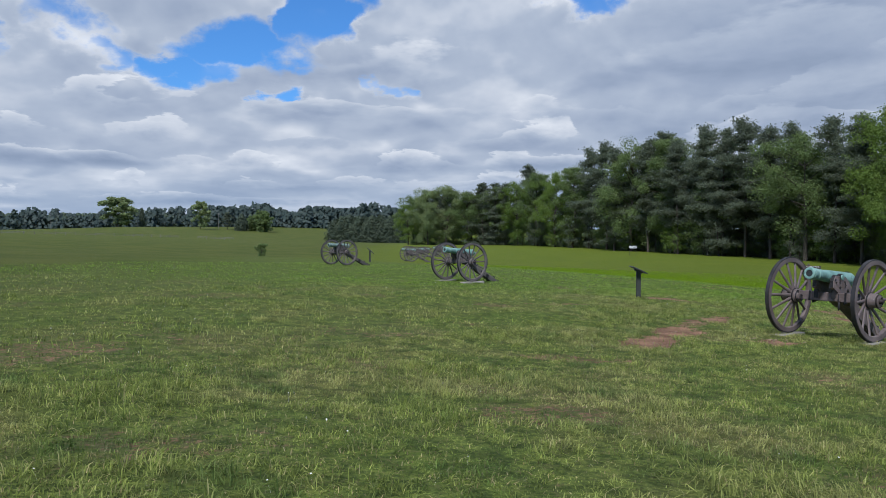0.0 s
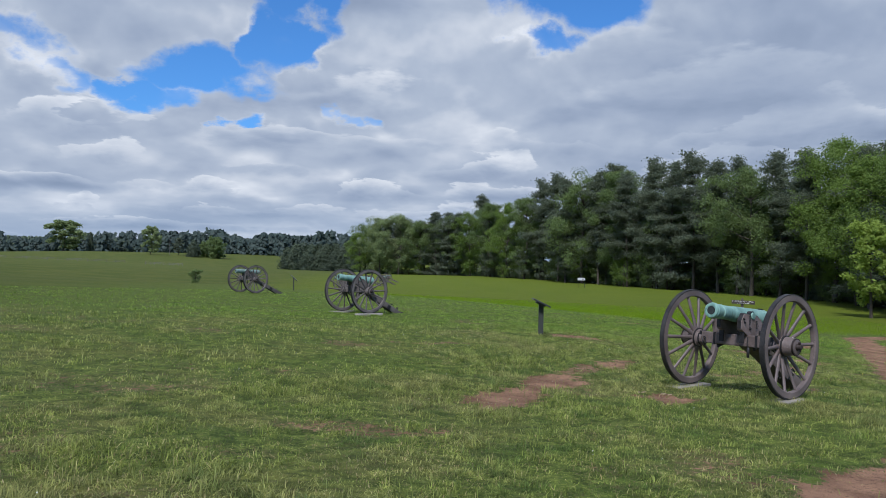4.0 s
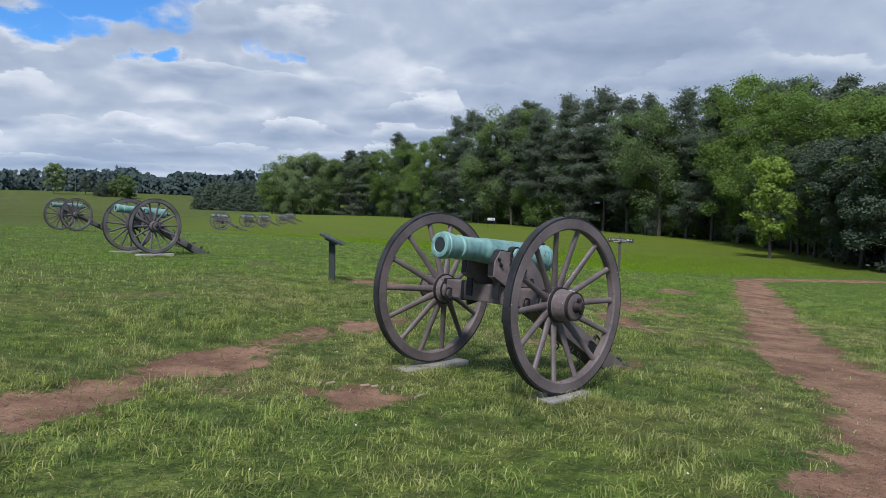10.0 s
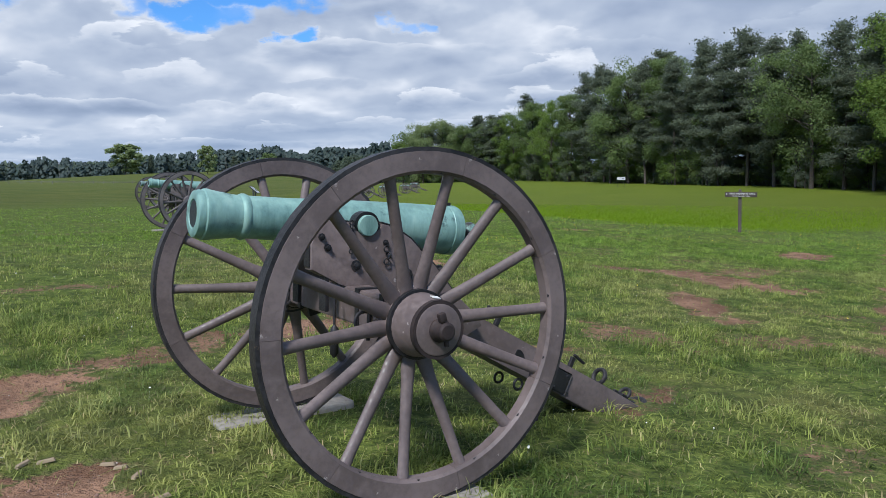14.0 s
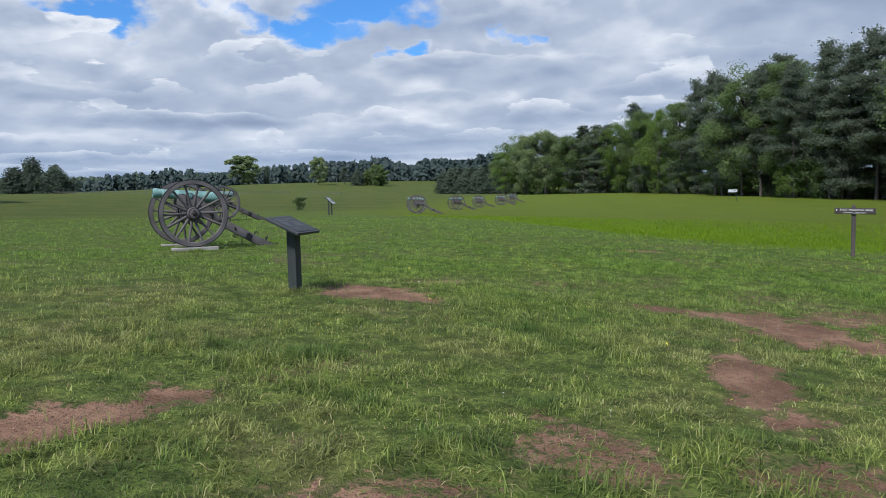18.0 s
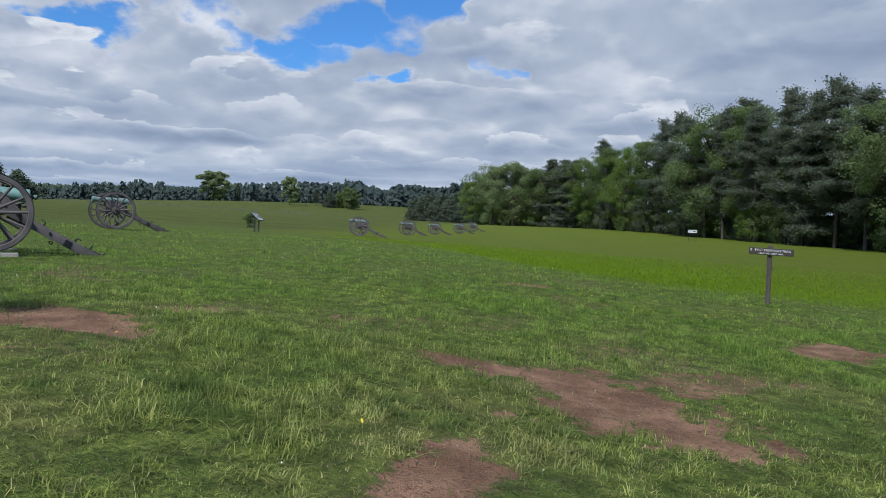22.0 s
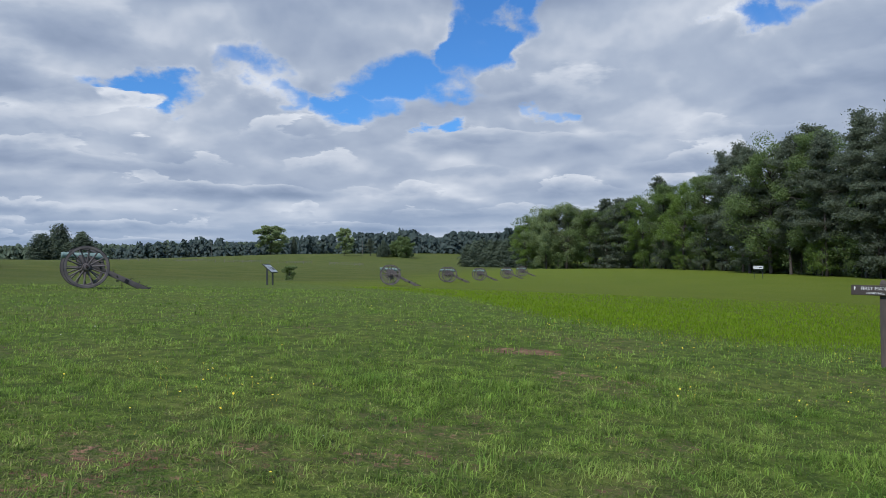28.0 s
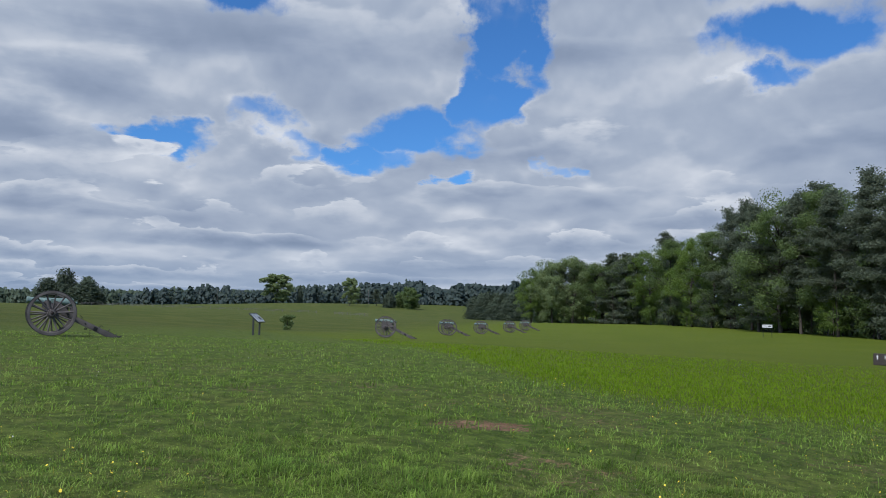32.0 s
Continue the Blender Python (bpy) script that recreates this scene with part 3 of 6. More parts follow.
def bare(x, y):
    """How bare the ground is, 0 to 1."""
    x, y = np.asarray(x, float), np.asarray(y, float)
    w = rumple(x, y, 0.55) - 0.5
    rag = w * 1.25 + (LAT.at(x * 5.0, y * 5.0) - 0.5) * 0.7 + (LAT.at(x * 11.0, y * 11.0 + 30) - 0.5) * 0.5
    out = np.zeros(x.shape)
    for cx, cy, a, b, turn, deep in BARE:
        c, s = math.cos(radians(turn)), math.sin(radians(turn))
        u, v = (x - cx) * c + (y - cy) * s, -(x - cx) * s + (y - cy) * c
        r = np.hypot(u / a, v / b) + rag
        out = np.maximum(out, deep * np.clip((1.28 - r) / 0.5, 0, 1))
    dist = np.full(x.shape, 99.0)
    for (x0, y0), (x1, y1) in zip(TRAIL, TRAIL[1:]):
        k = np.clip(((x - x0) * (x1 - x0) + (y - y0) * (y1 - y0)) / ((x1 - x0) ** 2 + (y1 - y0) ** 2), 0, 1)
        dist = np.minimum(dist, np.hypot(x - x0 - k * (x1 - x0), y - y0 - k * (y1 - y0)))
    out = np.maximum(out, np.clip((1.15 - dist / 0.66 - w * 0.9 - (LAT.at(x * 5.0, y * 5.0 + 9) - 0.5) * 0.5) / 0.45, 0, 1))
    worn_thin = np.clip((rumple(x + 9, y + 4, 1.5) - 0.555) * 5.5, 0, 1) * np.clip(1.4 - np.hypot(x - 0, y - 5) / 22, 0, 1)
    out = np.maximum(out, 0.36 * worn_thin * np.clip(0.3 + 1.6 * LAT.at(x * 3.3, y * 3.3), 0, 1))
    return np.clip(out, 0, 1)


# the mown ground ends along this line; beyond it, to the right and ahead, stands the meadow
MEADOW_EDGE = [(-40, 62), (-14, 52), (-2, 38.5), (1.2, 30), (3.4, 23.6), (5.8, 20.8), (8.4, 20.6), (16, 26), (30, 33), (60, 44)]


def meadow(x, y):
    x, y = np.asarray(x, float), np.asarray(y, float)
    ex, ey = np.array(MEADOW_EDGE, float).T
    w = (rumple(x, y, 3.0) - 0.5) * 2.4
    return np.maximum(np.clip((y - np.interp(x, ex, ey) + w) / 4.0 + 0.3, 0, 1), 0.62 * np.clip((-20.5 - x + w * 2) / 3.0, 0, 1))


def ground():
    """One sheet of ground from the feet to the horizon: fine near the walk, coarse far off."""
    def axis(lo, hi, fine, grow, end0, end1):
        core = list(np.arange(lo, hi + 1e-6, fine))
        s, a = fine, []
        v = lo
        while v > end0:
            s *= grow
            v -= s
            a.append(v)
        s, b = fine, []
        v = hi
        while v < end1:
            s *= grow
            v += s
            b.append(v)
        return np.array(a[::-1] + core + b)

    xs, ys = axis(-14, 13, 0.085, 1.05, -2500, 2500), axis(-11, 20, 0.085, 1.05, -2500, 2500)
    gx, gy = np.meshgrid(xs, ys)
    z = height(gx, gy)
    d = bare(gx, gy)
    near = np.clip(1 - np.hypot(gx, gy - 8) / 60, 0, 1)
    z = z + near * ((rumple(gx, gy, 0.8) - 0.5) * 0.05 + (rumple(gx, gy, 5.0) - 0.5) * 0.04) - 0.025 * d * (0.6 + 0.8 * rumple(gx, gy, 0.3))
    ny, nx = gx.shape
    idx = np.arange(nx * ny).reshape(ny, nx)
    faces = np.stack([idx[:-1, :-1], idx[:-1, 1:], idx[1:, 1:], idx[1:, :-1]], -1).reshape(-1, 4)
    me = bpy.data.meshes.new("ground")
    me.vertices.add(nx * ny)
    me.vertices.foreach_set("co", np.stack([gx, gy, z], -1).ravel())
    me.loops.add(faces.size)
    me.loops.foreach_set("vertex_index", faces.ravel())
    me.polygons.add(len(faces))
    me.polygons.foreach_set("loop_start", np.arange(len(faces)) * 4)
    me.polygons.foreach_set("use_smooth", np.ones(len(faces), bool))
    me.update(calc_edges=True)
    for name, v in (("dirt", d), ("meadow", meadow(gx, gy))):
        at = me.attributes.new(name, "FLOAT", "POINT")
        at.data.foreach_set("value", v.ravel())
    me.materials.append(M_GROUND)
    ob = new("ground", me)
    return tagged(ob, "mown grass field with worn patches of red earth", "ground", kind="structure")


ground()


# ---- mesh helpers ----
def part(name, bm, mat, parent=None, label="", smooth=False, m=None):
    """Links a bmesh as one mesh object, under a thing or a part if given."""
    me = bpy.data.meshes.new(name)
    bmesh.ops.recalc_face_normals(bm, faces=bm.faces[:])
    if smooth:
        for f in bm.faces:
            f.smooth = True
    bm.to_mesh(me)
    bm.free()
    if smooth:
        me.set_sharp_from_angle(angle=radians(38))
    me.materials.append(mat)
    ob = new(name, me)
    if parent:
        ob.parent = parent
    if m is not None:
        ob.matrix_basis = m
    if label:
        ob["label"] = label
    return ob


def shared(name, data, parent, m, label=""):
    """Another object on a mesh that is already there."""
    ob = new(name, data)
    ob.parent, ob.matrix_basis = parent, m
    if label:
        ob["label"] = label
    return ob


def thing(name, m, label, category, group="", kind=""):
    ob = new(name)
    ob.empty_display_size = 0.2
    ob.matrix_basis = m
    return tagged(ob, label, category, group, kind)


def box(bm, size, m=None, bevel=0.0, taper=1.0):
    """A box with bevelled edges; taper narrows its upper end."""
    r = bmesh.ops.create_cube(bm, size=1.0)
    vs = r["verts"]
    for v in vs:
        k = taper if v.co.z > 0 else 1.0
        v.co = Vector((v.co.x * size[0] * k, v.co.y * size[1] * k, v.co.z * size[2]))
    if bevel:
        es = list({e for v in vs for e in v.link_edges})
        r = bmesh.ops.bevel(bm, geom=es, offset=bevel, segments=2, affect="EDGES", profile=0.5)
        vs = list({v for f in r["faces"] for v in f.verts} | {v for v in vs if v.is_valid})
    if m is not None:
        bmesh.ops.transform(bm, matrix=m, verts=vs)
    return bm


def lathe(profile, steps=24, m=None, bm=None):
    """Turns (along, radius) pairs round the x axis; closes the ends that lie off the axis."""
    bm = bm or bmesh.new()
    rings, made = [], []
    for x, r in profile:
        if r < 1e-6:
            ring = [bm.verts.new((x, 0, 0))]
        else:
            ring = [bm.verts.new((x, r * math.cos(2 * math.pi * k / steps), r * math.sin(2 * math.pi * k / steps))) for k in range(steps)]
        rings.append(ring)
        made += ring
    for a, b in zip(rings, rings[1:]):
        for k in range(steps):
            q = [a[k % len(a)], a[(k + 1) % len(a)], b[(k + 1) % len(b)], b[k % len(b)]]
            q = list(dict.fromkeys(q))
            if len(q) > 2:
                bm.faces.new(q)
    for ring in (rings[0], rings[-1]):
        if len(ring) > 2:
            bm.faces.new(ring)
    if m is not None:
        bmesh.ops.transform(bm, matrix=m, verts=made)
    return bm


def rod(bm, a, b, ra, rb=None, steps=10):
    """A round bar from a to b."""
    a, b = Vector(a), Vector(b)
    m = Matrix.Translation(a) @ (b - a).to_track_quat("X", "Z").to_matrix().to_4x4()
    return lathe([(0, ra), ((b - a).length, ra if rb is None else rb)], steps, m, bm)


def hoop(bm, centre, normal, radius, thick, steps=20, sides=8):
    """A round ring."""
    m = Matrix.Translation(centre) @ Vector(normal).to_track_quat("Z", "Y").to_matrix().to_4x4()
    grid = []
    for i in range(steps):
        a = 2 * math.pi * i / steps
        c = Vector((math.cos(a), math.sin(a), 0))
        grid.append([bm.verts.new(m @ (c * (radius + thick * math.cos(2 * math.pi * j / sides)) + Vector((0, 0, thick * math.sin(2 * math.pi * j / sides))))) for j in range(sides)])
    for i in range(steps):
        for j in range(sides):
            bm.faces.new((grid[i][j], grid[(i + 1) % steps][j], grid[(i + 1) % steps][(j + 1) % sides], grid[i][(j + 1) % sides]))
    return bm


def slab(bm, outline, thick, bevel=0.006):
    """A board cut to an outline in x and z, thick along y, with eased edges."""
    n = len(outline)
    f0 = [bm.verts.new((x, -thick / 2, z)) for x, z in outline]
    f1 = [bm.verts.new((x, thick / 2, z)) for x, z in outline]
    made = [bm.faces.new(f0), bm.faces.new(f1[::-1])]
    for i in range(n):
        made.append(bm.faces.new((f0[i], f1[i], f1[(i + 1) % n], f0[(i + 1) % n])))
    if bevel:
        es = [e for f in made[:2] for e in f.edges]
        bmesh.ops.bevel(bm, geom=es, offset=bevel, segments=2, affect="EDGES", profile=0.5)
    return bm


def arc_block(bm, r0, r1, a0, a1, wide, steps, bevel=0.0):
    """A curved block of a ring, in x and z, wide along y."""
    rows = []
    for i in range(steps + 1):
        a = a0 + (a1 - a0) * i / steps
        c, s = math.cos(a), math.sin(a)
        b = bevel
        loop = [(r0 + b, -wide / 2), (r1, -wide / 2), (r1, wide / 2), (r0 + b, wide / 2), (r0, wide / 2 - b), (r0, -wide / 2 + b)] if b else [(r0, -wide / 2), (r1, -wide / 2), (r1, wide / 2), (r0, wide / 2)]
        rows.append([bm.verts.new((r * c, y, r * s)) for r, y in loop])
    n = len(rows[0])
    for p, q in zip(rows, rows[1:]):
        for k in range(n):
            bm.faces.new((p[k], p[(k + 1) % n], q[(k + 1) % n], q[k]))
    bm.faces.new(rows[0])
    bm.faces.new(rows[-1][::-1])
    return bm


# ---- the guns ----
WHEEL_R, TRACK = 0.724, 1.567


HUB_IN = -0.060


def gun_wheel(gun, side, paint, rack, phase, skew=0.0):
    """A dished artillery wheel of fourteen spokes. side: 1 to the gun's left, -1 to its right."""
    tilt = Matrix.Rotation(radians(0.77 * side), 4, "X")
    at = rack @ Matrix.Translation((0, side * TRACK / 2, WHEEL_R)) @ Matrix.Rotation(radians(skew), 4, "Z") @ tilt
    if side < 0:
        at = at @ Matrix.Rotation(math.pi, 4, "Z")
    # outboard is +y in the wheel's own frame
    bm = arc_block(bmesh.new(), 0.706, WHEEL_R, 0, 2 * math.pi * 55.999 / 56, 0.066, 56)
    wheel = part("wheel", bm, M_TYRE, gun, "black iron tyre round a spoked wooden wheel", True, at)
    seg = part("felloe", arc_block(bmesh.new(), 0.618, 0.7065, radians(0.05), radians(360 / 7 - 0.05), 0.074, 9, 0.012), paint, wheel, "", True)
    for k in range(1, 7):
        shared("felloe", seg.data, wheel, Matrix.Rotation(radians(360 / 7 * k), 4, "Y"))
    bm = bmesh.new()
    rows = []
    for r, y, a, b in ((0.10, -0.108, 0.040, 0.020), (0.17, -0.098, 0.036, 0.021), (0.24, -0.083, 0.029, 0.023), (0.42, -0.046, 0.025, 0.021), (0.57, -0.014, 0.024, 0.020), (0.63, 0.0, 0.027, 0.022)):
        rows.append([bm.verts.new((a * math.cos(k * math.pi / 5), y + b * math.sin(k * math.pi / 5), r)) for k in range(10)])
    for p, q in zip(rows, rows[1:]):
        for k in range(10):
            bm.faces.new((p[k], p[(k + 1) % 10], q[(k + 1) % 10], q[k]))
    bm.faces.new(rows[0]), bm.faces.new(rows[-1])
    spoke = part("spoke", bm, paint, wheel, "", True, Matrix.Rotation(radians(phase), 4, "Y"))
    for k in range(1, 14):
        shared("spoke", spoke.data, wheel, Matrix.Rotation(radians(phase + 360 / 14 * k), 4, "Y"))
    quarter = Matrix.Translation((0, HUB_IN, 0)) @ Matrix.Rotation(radians(90), 4, "Z")
    nave = [(-0.185, 0.05), (-0.185, 0.098), (-0.10, 0.118), (-0.085, 0.138), (-0.012, 0.142), (0.0, 0.136), (0.06, 0.126), (0.145, 0.114), (0.155, 0.108), (0.155, 0.06)]
    hub = part("hub", lathe(nave, 28, quarter), paint, wheel, "turned wooden nave", True)
    for x, r in ((-0.150, 0.109), (-0.090, 0.140), (-0.012, 0.1445), (0.134, 0.1165)):
        part("hub_band", lathe([(x, r - 0.012), (x, r + 0.003), (x + 0.022, r + 0.002), (x + 0.022, r - 0.014)], 28, quarter), M_RUST if x > 0.1 else M_IRON, wheel, "", True)
    end = lathe([(0.13, 0.104), (0.158, 0.104), (0.161, 0.098), (0.161, 0.050)], 28, quarter)
    part("hub_cap", end, paint, wheel, "flat washer on the hub's face", True)
    part("axle_end", lathe([(0.15, 0.047), (0.170, 0.049), (0.180, 0.040), (0.218, 0.037), (0.225, 0.028), (0.225, 0.0)], 18, quarter), M_RUST, wheel, "rusty axle end", True)
    bm = rod(bmesh.new(), (0.006, 0.197, -0.062), (-0.004, 0.200, 0.060), 0.010)
    box(bm, (0.03, 0.026, 0.035), Matrix.Translation((-0.004, 0.200, 0.058)), 0.004)
    part("linch_pin", bm, M_RUST, wheel, "", True, Matrix.Translation((0, HUB_IN, 0)) @ Matrix.Rotation(radians(18), 4, "Y"))
    bolt = part("tyre_bolt", lathe([(0, 0.011), (0.012, 0.010), (0.014, 0.0)], 8), M_IRON, wheel, "", False, Matrix.Rotation(radians(9), 4, "Y") @ Matrix.Translation((0.632, 0.022, 0)) @ Matrix.Rotation(math.pi, 4, "Z"))
    for k in range(1, 14):
        shared("tyre_bolt", bolt.data, wheel, Matrix.Rotation(radians(9 + 360 / 14 * k), 4, "Y") @ Matrix.Translation((0.632, 0.022, 0)) @ Matrix.Rotation(math.pi, 4, "Z"))
    return wheel


MUZZLE, BREECH, AXIS_Z, AXIS_TILT, TRUNNION = 0.757, -0.622, 1.086, 3.3, -0.117
# the barrel and its cheeks sit this far ahead of and above the trail's own frame; the axle likewise
CHEEK_Y = 0.160
BODY, AXLE = Matrix.Translation((0.144, 0, 0.020)), Matrix.Translation((0.056, 0, 0))


def barrel_profile():
    """From the muzzle back to the knob; along the bore, nought at the trunnions."""
    m = MUZZLE
    return [
        (m - 0.30, 0.0), (m - 0.30, 0.058), (m - 0.012, 0.058), (m - 0.002, 0.066), (m, 0.092), (m - 0.006, 0.103), (m - 0.024, 0.108), (m - 0.036, 0.107), (m - 0.042, 0.113), (m - 0.060, 0.1145), (m - 0.074, 0.111),
        (m - 0.10, 0.107), (m - 0.17, 0.0985), (m - 0.200, 0.0965), (m - 0.204, 0.101), (m - 0.214, 0.1055), (m - 0.226, 0.1055), (m - 0.236, 0.101), (m - 0.240, 0.0975), (m - 0.42, 0.1005),
        (0.235, 0.1055), (0.231, 0.1085), (0.215, 0.1095), (0.205, 0.110), (0.0, 0.115), (-0.30, 0.1235), (BREECH + 0.10, 0.1275), (BREECH + 0.072, 0.128), (BREECH + 0.068, 0.1315), (BREECH + 0.024, 0.132), (BREECH + 0.010, 0.128),
        (BREECH, 0.112), (BREECH - 0.006, 0.07), (BREECH - 0.012, 0.046),
    ]


def gun(name, m, label, group, paint, rack=AXLE, phases=(16.7, 16.9), skew=0.0, metal=None):
    metal = metal or M_BRONZE
    """A bronze field gun on its carriage. Own frame: x ahead, y to its left, z up; the wheels stand on z = 0."""
    g = thing(name, m, label, "cannon", group)
    for side, phase in zip((1, -1), phases):
        gun_wheel(g, side, paint, rack, phase, skew)
    tip = BODY @ Matrix.Translation((TRUNNION, 0, AXIS_Z)) @ Matrix.Rotation(radians(-AXIS_TILT), 4, "Y")
    tube = part("barrel", lathe(barrel_profile(), 48), metal, g, "bronze barrel green with verdigris", True, tip)
    part("bore", lathe([(MUZZLE - 0.005, 0.0585), (MUZZLE - 0.31, 0.0575), (MUZZLE - 0.31, 0.0)], 32), M_BORE, tube, "dark open bore", True)
    kb = BREECH - 0.010
    part("knob", lathe([(kb, 0.046), (kb - 0.012, 0.046), (kb - 0.020, 0.030), (kb - 0.045, 0.027), (kb - 0.055, 0.036), (kb - 0.075, 0.048), (kb - 0.10, 0.050), (kb - 0.122, 0.041), (kb - 0.134, 0.022), (kb - 0.137, 0.0)], 24), M_KNOB, tube, "dark rounded knob at the breech", True)
    part("trunnion", lathe([(-0.215, 0.0), (-0.215, 0.047), (-0.21, 0.050), (0.21, 0.050), (0.215, 0.047), (0.215, 0.0)], 26, Matrix.Rotation(radians(90), 4, "Z")), metal, tube, "", True)
    box_m = Matrix.Translation((BREECH + 0.075, 0, 0.137))
    part("sight_base", box(bmesh.new(), (0.045, 0.07, 0.016), box_m, 0.003), M_IRON, tube)
    bm = rod(bmesh.new(), (BREECH - 0.045, 0.0, -0.03), (BREECH - 0.085, 0.02, -0.115), 0.007, 0.003)
    part("breech_pin", bm, M_IRON, tube)
    # cheeks
    cheek = [(0.165, 0.885), (0.165, 1.005), (0.150, 1.030), (0.105, 1.098), (0.085, 1.110), (-0.040, 1.100), (-0.055, 1.060), (-0.085, 1.036), (-0.117, 1.029), (-0.150, 1.036), (-0.180, 1.060), (-0.195, 1.095),
             (-0.26, 1.080), (-0.36, 1.020), (-0.50, 0.885), (-0.62, 0.745), (-0.76, 0.625), (-0.80, 0.560), (-0.70, 0.510), (-0.50, 0.600), (-0.25, 0.720), (0.02, 0.815)]
    bm = slab(bmesh.new(), cheek, 0.075)
    ck = part("cheek", bm, paint, g, "thick wooden cheek of the carriage", True, BODY @ Matrix.Translation((0, CHEEK_Y, 0)))
    ck2 = shared("cheek", ck.data, g, BODY @ Matrix.Translation((0, -CHEEK_Y, 0)), "thick wooden cheek of the carriage")
    for c, s in ((ck, 1), (ck2, -1)):
        cap = arc_block(bmesh.new(), 0.0505, 0.066, radians(-28), radians(208), 0.062, 16)
        box(cap, (0.075, 0.062, 0.014), Matrix.Translation((0.10, 0, -0.016)) @ Matrix.Rotation(radians(-4), 4, "Y"), 0.003)
        box(cap, (0.10, 0.062, 0.014), Matrix.Translation((-0.11, 0, -0.026)) @ Matrix.Rotation(radians(-22), 4, "Y"), 0.003)
        part("trunnion_cap", cap, M_IRON, c, "black iron strap over the trunnion", False, Matrix.Translation((TRUNNION, 0.004 * s, AXIS_Z)))
        for edge in ([(0.168, 0.90), (0.168, 1.008), (0.108, 1.103), (0.085, 1.115), (-0.04, 1.104)], [(-0.20, 1.100), (-0.262, 1.085), (-0.362, 1.025), (-0.503, 0.89), (-0.622, 0.75)]):
            bm = bmesh.new()
            for (x0, z0), (x1, z1) in zip(edge, edge[1:]):
                d = Vector((x1 - x0, 0, z1 - z0))
                box(bm, (d.length + 0.006, 0.058, 0.008), Matrix.Translation(((x0 + x1) / 2, 0, (z0 + z1) / 2)) @ Matrix.Rotation(-math.atan2(d.z, d.x), 4, "Y"), 0.002)
            part("cheek_plate", bm, M_IRON, c, "black iron edge plate")
        for x, z, r in ((0.115, 1.035, 0.013), (0.085, 0.985, 0.014), (-0.215, 1.005, 0.011), (-0.335, 0.845, 0.026), (-0.60, 0.66, 0.018), (-0.06, 0.90, 0.020)):
            part("bolt", lathe([(0, r * 1.3), (0.006, r * 1.3), (0.007, r * 0.8), (0.020, r * 0.75), (0.022, 0.0)], 8, Matrix.Rotation(radians(90 * s), 4, "Z")), M_IRON if r < 0.02 else M_TYRE, c, "", False, Matrix.Translation((x, 0.037 * s, z)))
        bm = rod(bmesh.new(), (-0.56, 0.052 * s, 0.70), (-0.60, 0.052 * s, 0.565), 0.020, 0.012)
        hoop(bm, (-0.56, 0.052 * s, 0.70), (0, 1, 0), 0.030, 0.012, 14, 6)
        part("strap_hook", bm, M_IRON, c, "", True)
        bm = bmesh.new()
        for k in range(7):
            hoop(bm, (-0.030 + 0.004 * (k % 2), 0.05 * s, 1.10 - 0.022 * k), (1, 0, 0) if k % 2 else (0, 1, 0), 0.011, 0.0035, 8, 5)
        part("chain", bm, M_IRON, c, "small iron chain beside the trunnion")
        bm = bmesh.new()
        for k in range(3):
            hoop(bm, (-0.215 - 0.012 * (k % 2), 0.052 * s, 0.975 - 0.030 * k), (1, 0.3, 0) if k % 2 else (0, 1, 0), 0.014, 0.004, 10, 5)
        part("chain", bm, M_IRON, c)
    # axle body and irons
    bm = box(bmesh.new(), (0.135, 1.28, 0.165), Matrix.Translation((0.015, 0, 0.742)), 0.012)
    axle = part("axle_body", bm, paint, g, "wooden axle body under the cheeks", False, rack)
    for y in (0.33, 0.56, -0.33, -0.56):
        bm = box(bmesh.new(), (0.15, 0.035, 0.18), Matrix.Translation((0.015, y, 0.742)), 0.003)
        part("axle_band", bm, M_IRON, axle)
    part("axle_bar", rod(bmesh.new(), (0.0, -0.72, 0.716), (0.0, 0.72, 0.716), 0.040, None, 14), M_IRON, axle, "", True)
    for s in (1, -1):
        bm = bmesh.new()
        hoop(bm, (0.115, 0.47 * s, 0.70), (0, 1, 0.2), 0.048, 0.009, 16, 6)
        rod(bm, (0.095, 0.47 * s, 0.745), (0.10, 0.47 * s, 0.62), 0.010)
        part("washer_hook", bm, M_IRON, axle, "", True)
        bm = box(bmesh.new(), (0.02, 0.07, 0.26), Matrix.Translation((0.17, CHEEK_Y * s, 0.84)), 0.003)
        part("front_strap", bm, M_IRON, axle)
        bm = box(bmesh.new(), (0.20, 0.028, 0.135), Matrix.Translation((-0.03, 0.285 * s, 0.70)) @ Matrix.Rotation(radians(14), 4, "Y"), 0.004)
        part("under_strap", bm, M_TYRE, axle)
    bm = rod(bmesh.new(), (0.155, 0.24, 0.80), (0.165, 0.27, 0.52), 0.006)
    lathe([(0, 0.006), (0.02, 0.020), (0.13, 0.020), (0.15, 0.006)], 10, Matrix.Translation((0.162, 0.262, 0.66)) @ Matrix.Rotation(radians(90), 4, "Y"), bm)
    part("bucket_hook", bm, M_IRON, axle, "", True)
    # trail
    stock = [(-0.30, 0.800), (-0.66, 0.632), (-1.72, 0.090), (-1.98, -0.050), (-1.99, -0.115), (-1.80, -0.125), (-1.66, -0.085), (-0.95, 0.290), (-0.60, 0.470), (-0.22, 0.640)]
    trail = part("trail", slab(bmesh.new(), stock, 0.235, 0.014), paint, g, "long wooden trail resting on the grass", True)
    top = Matrix.Rotation(radians(-27.1), 4, "Y")

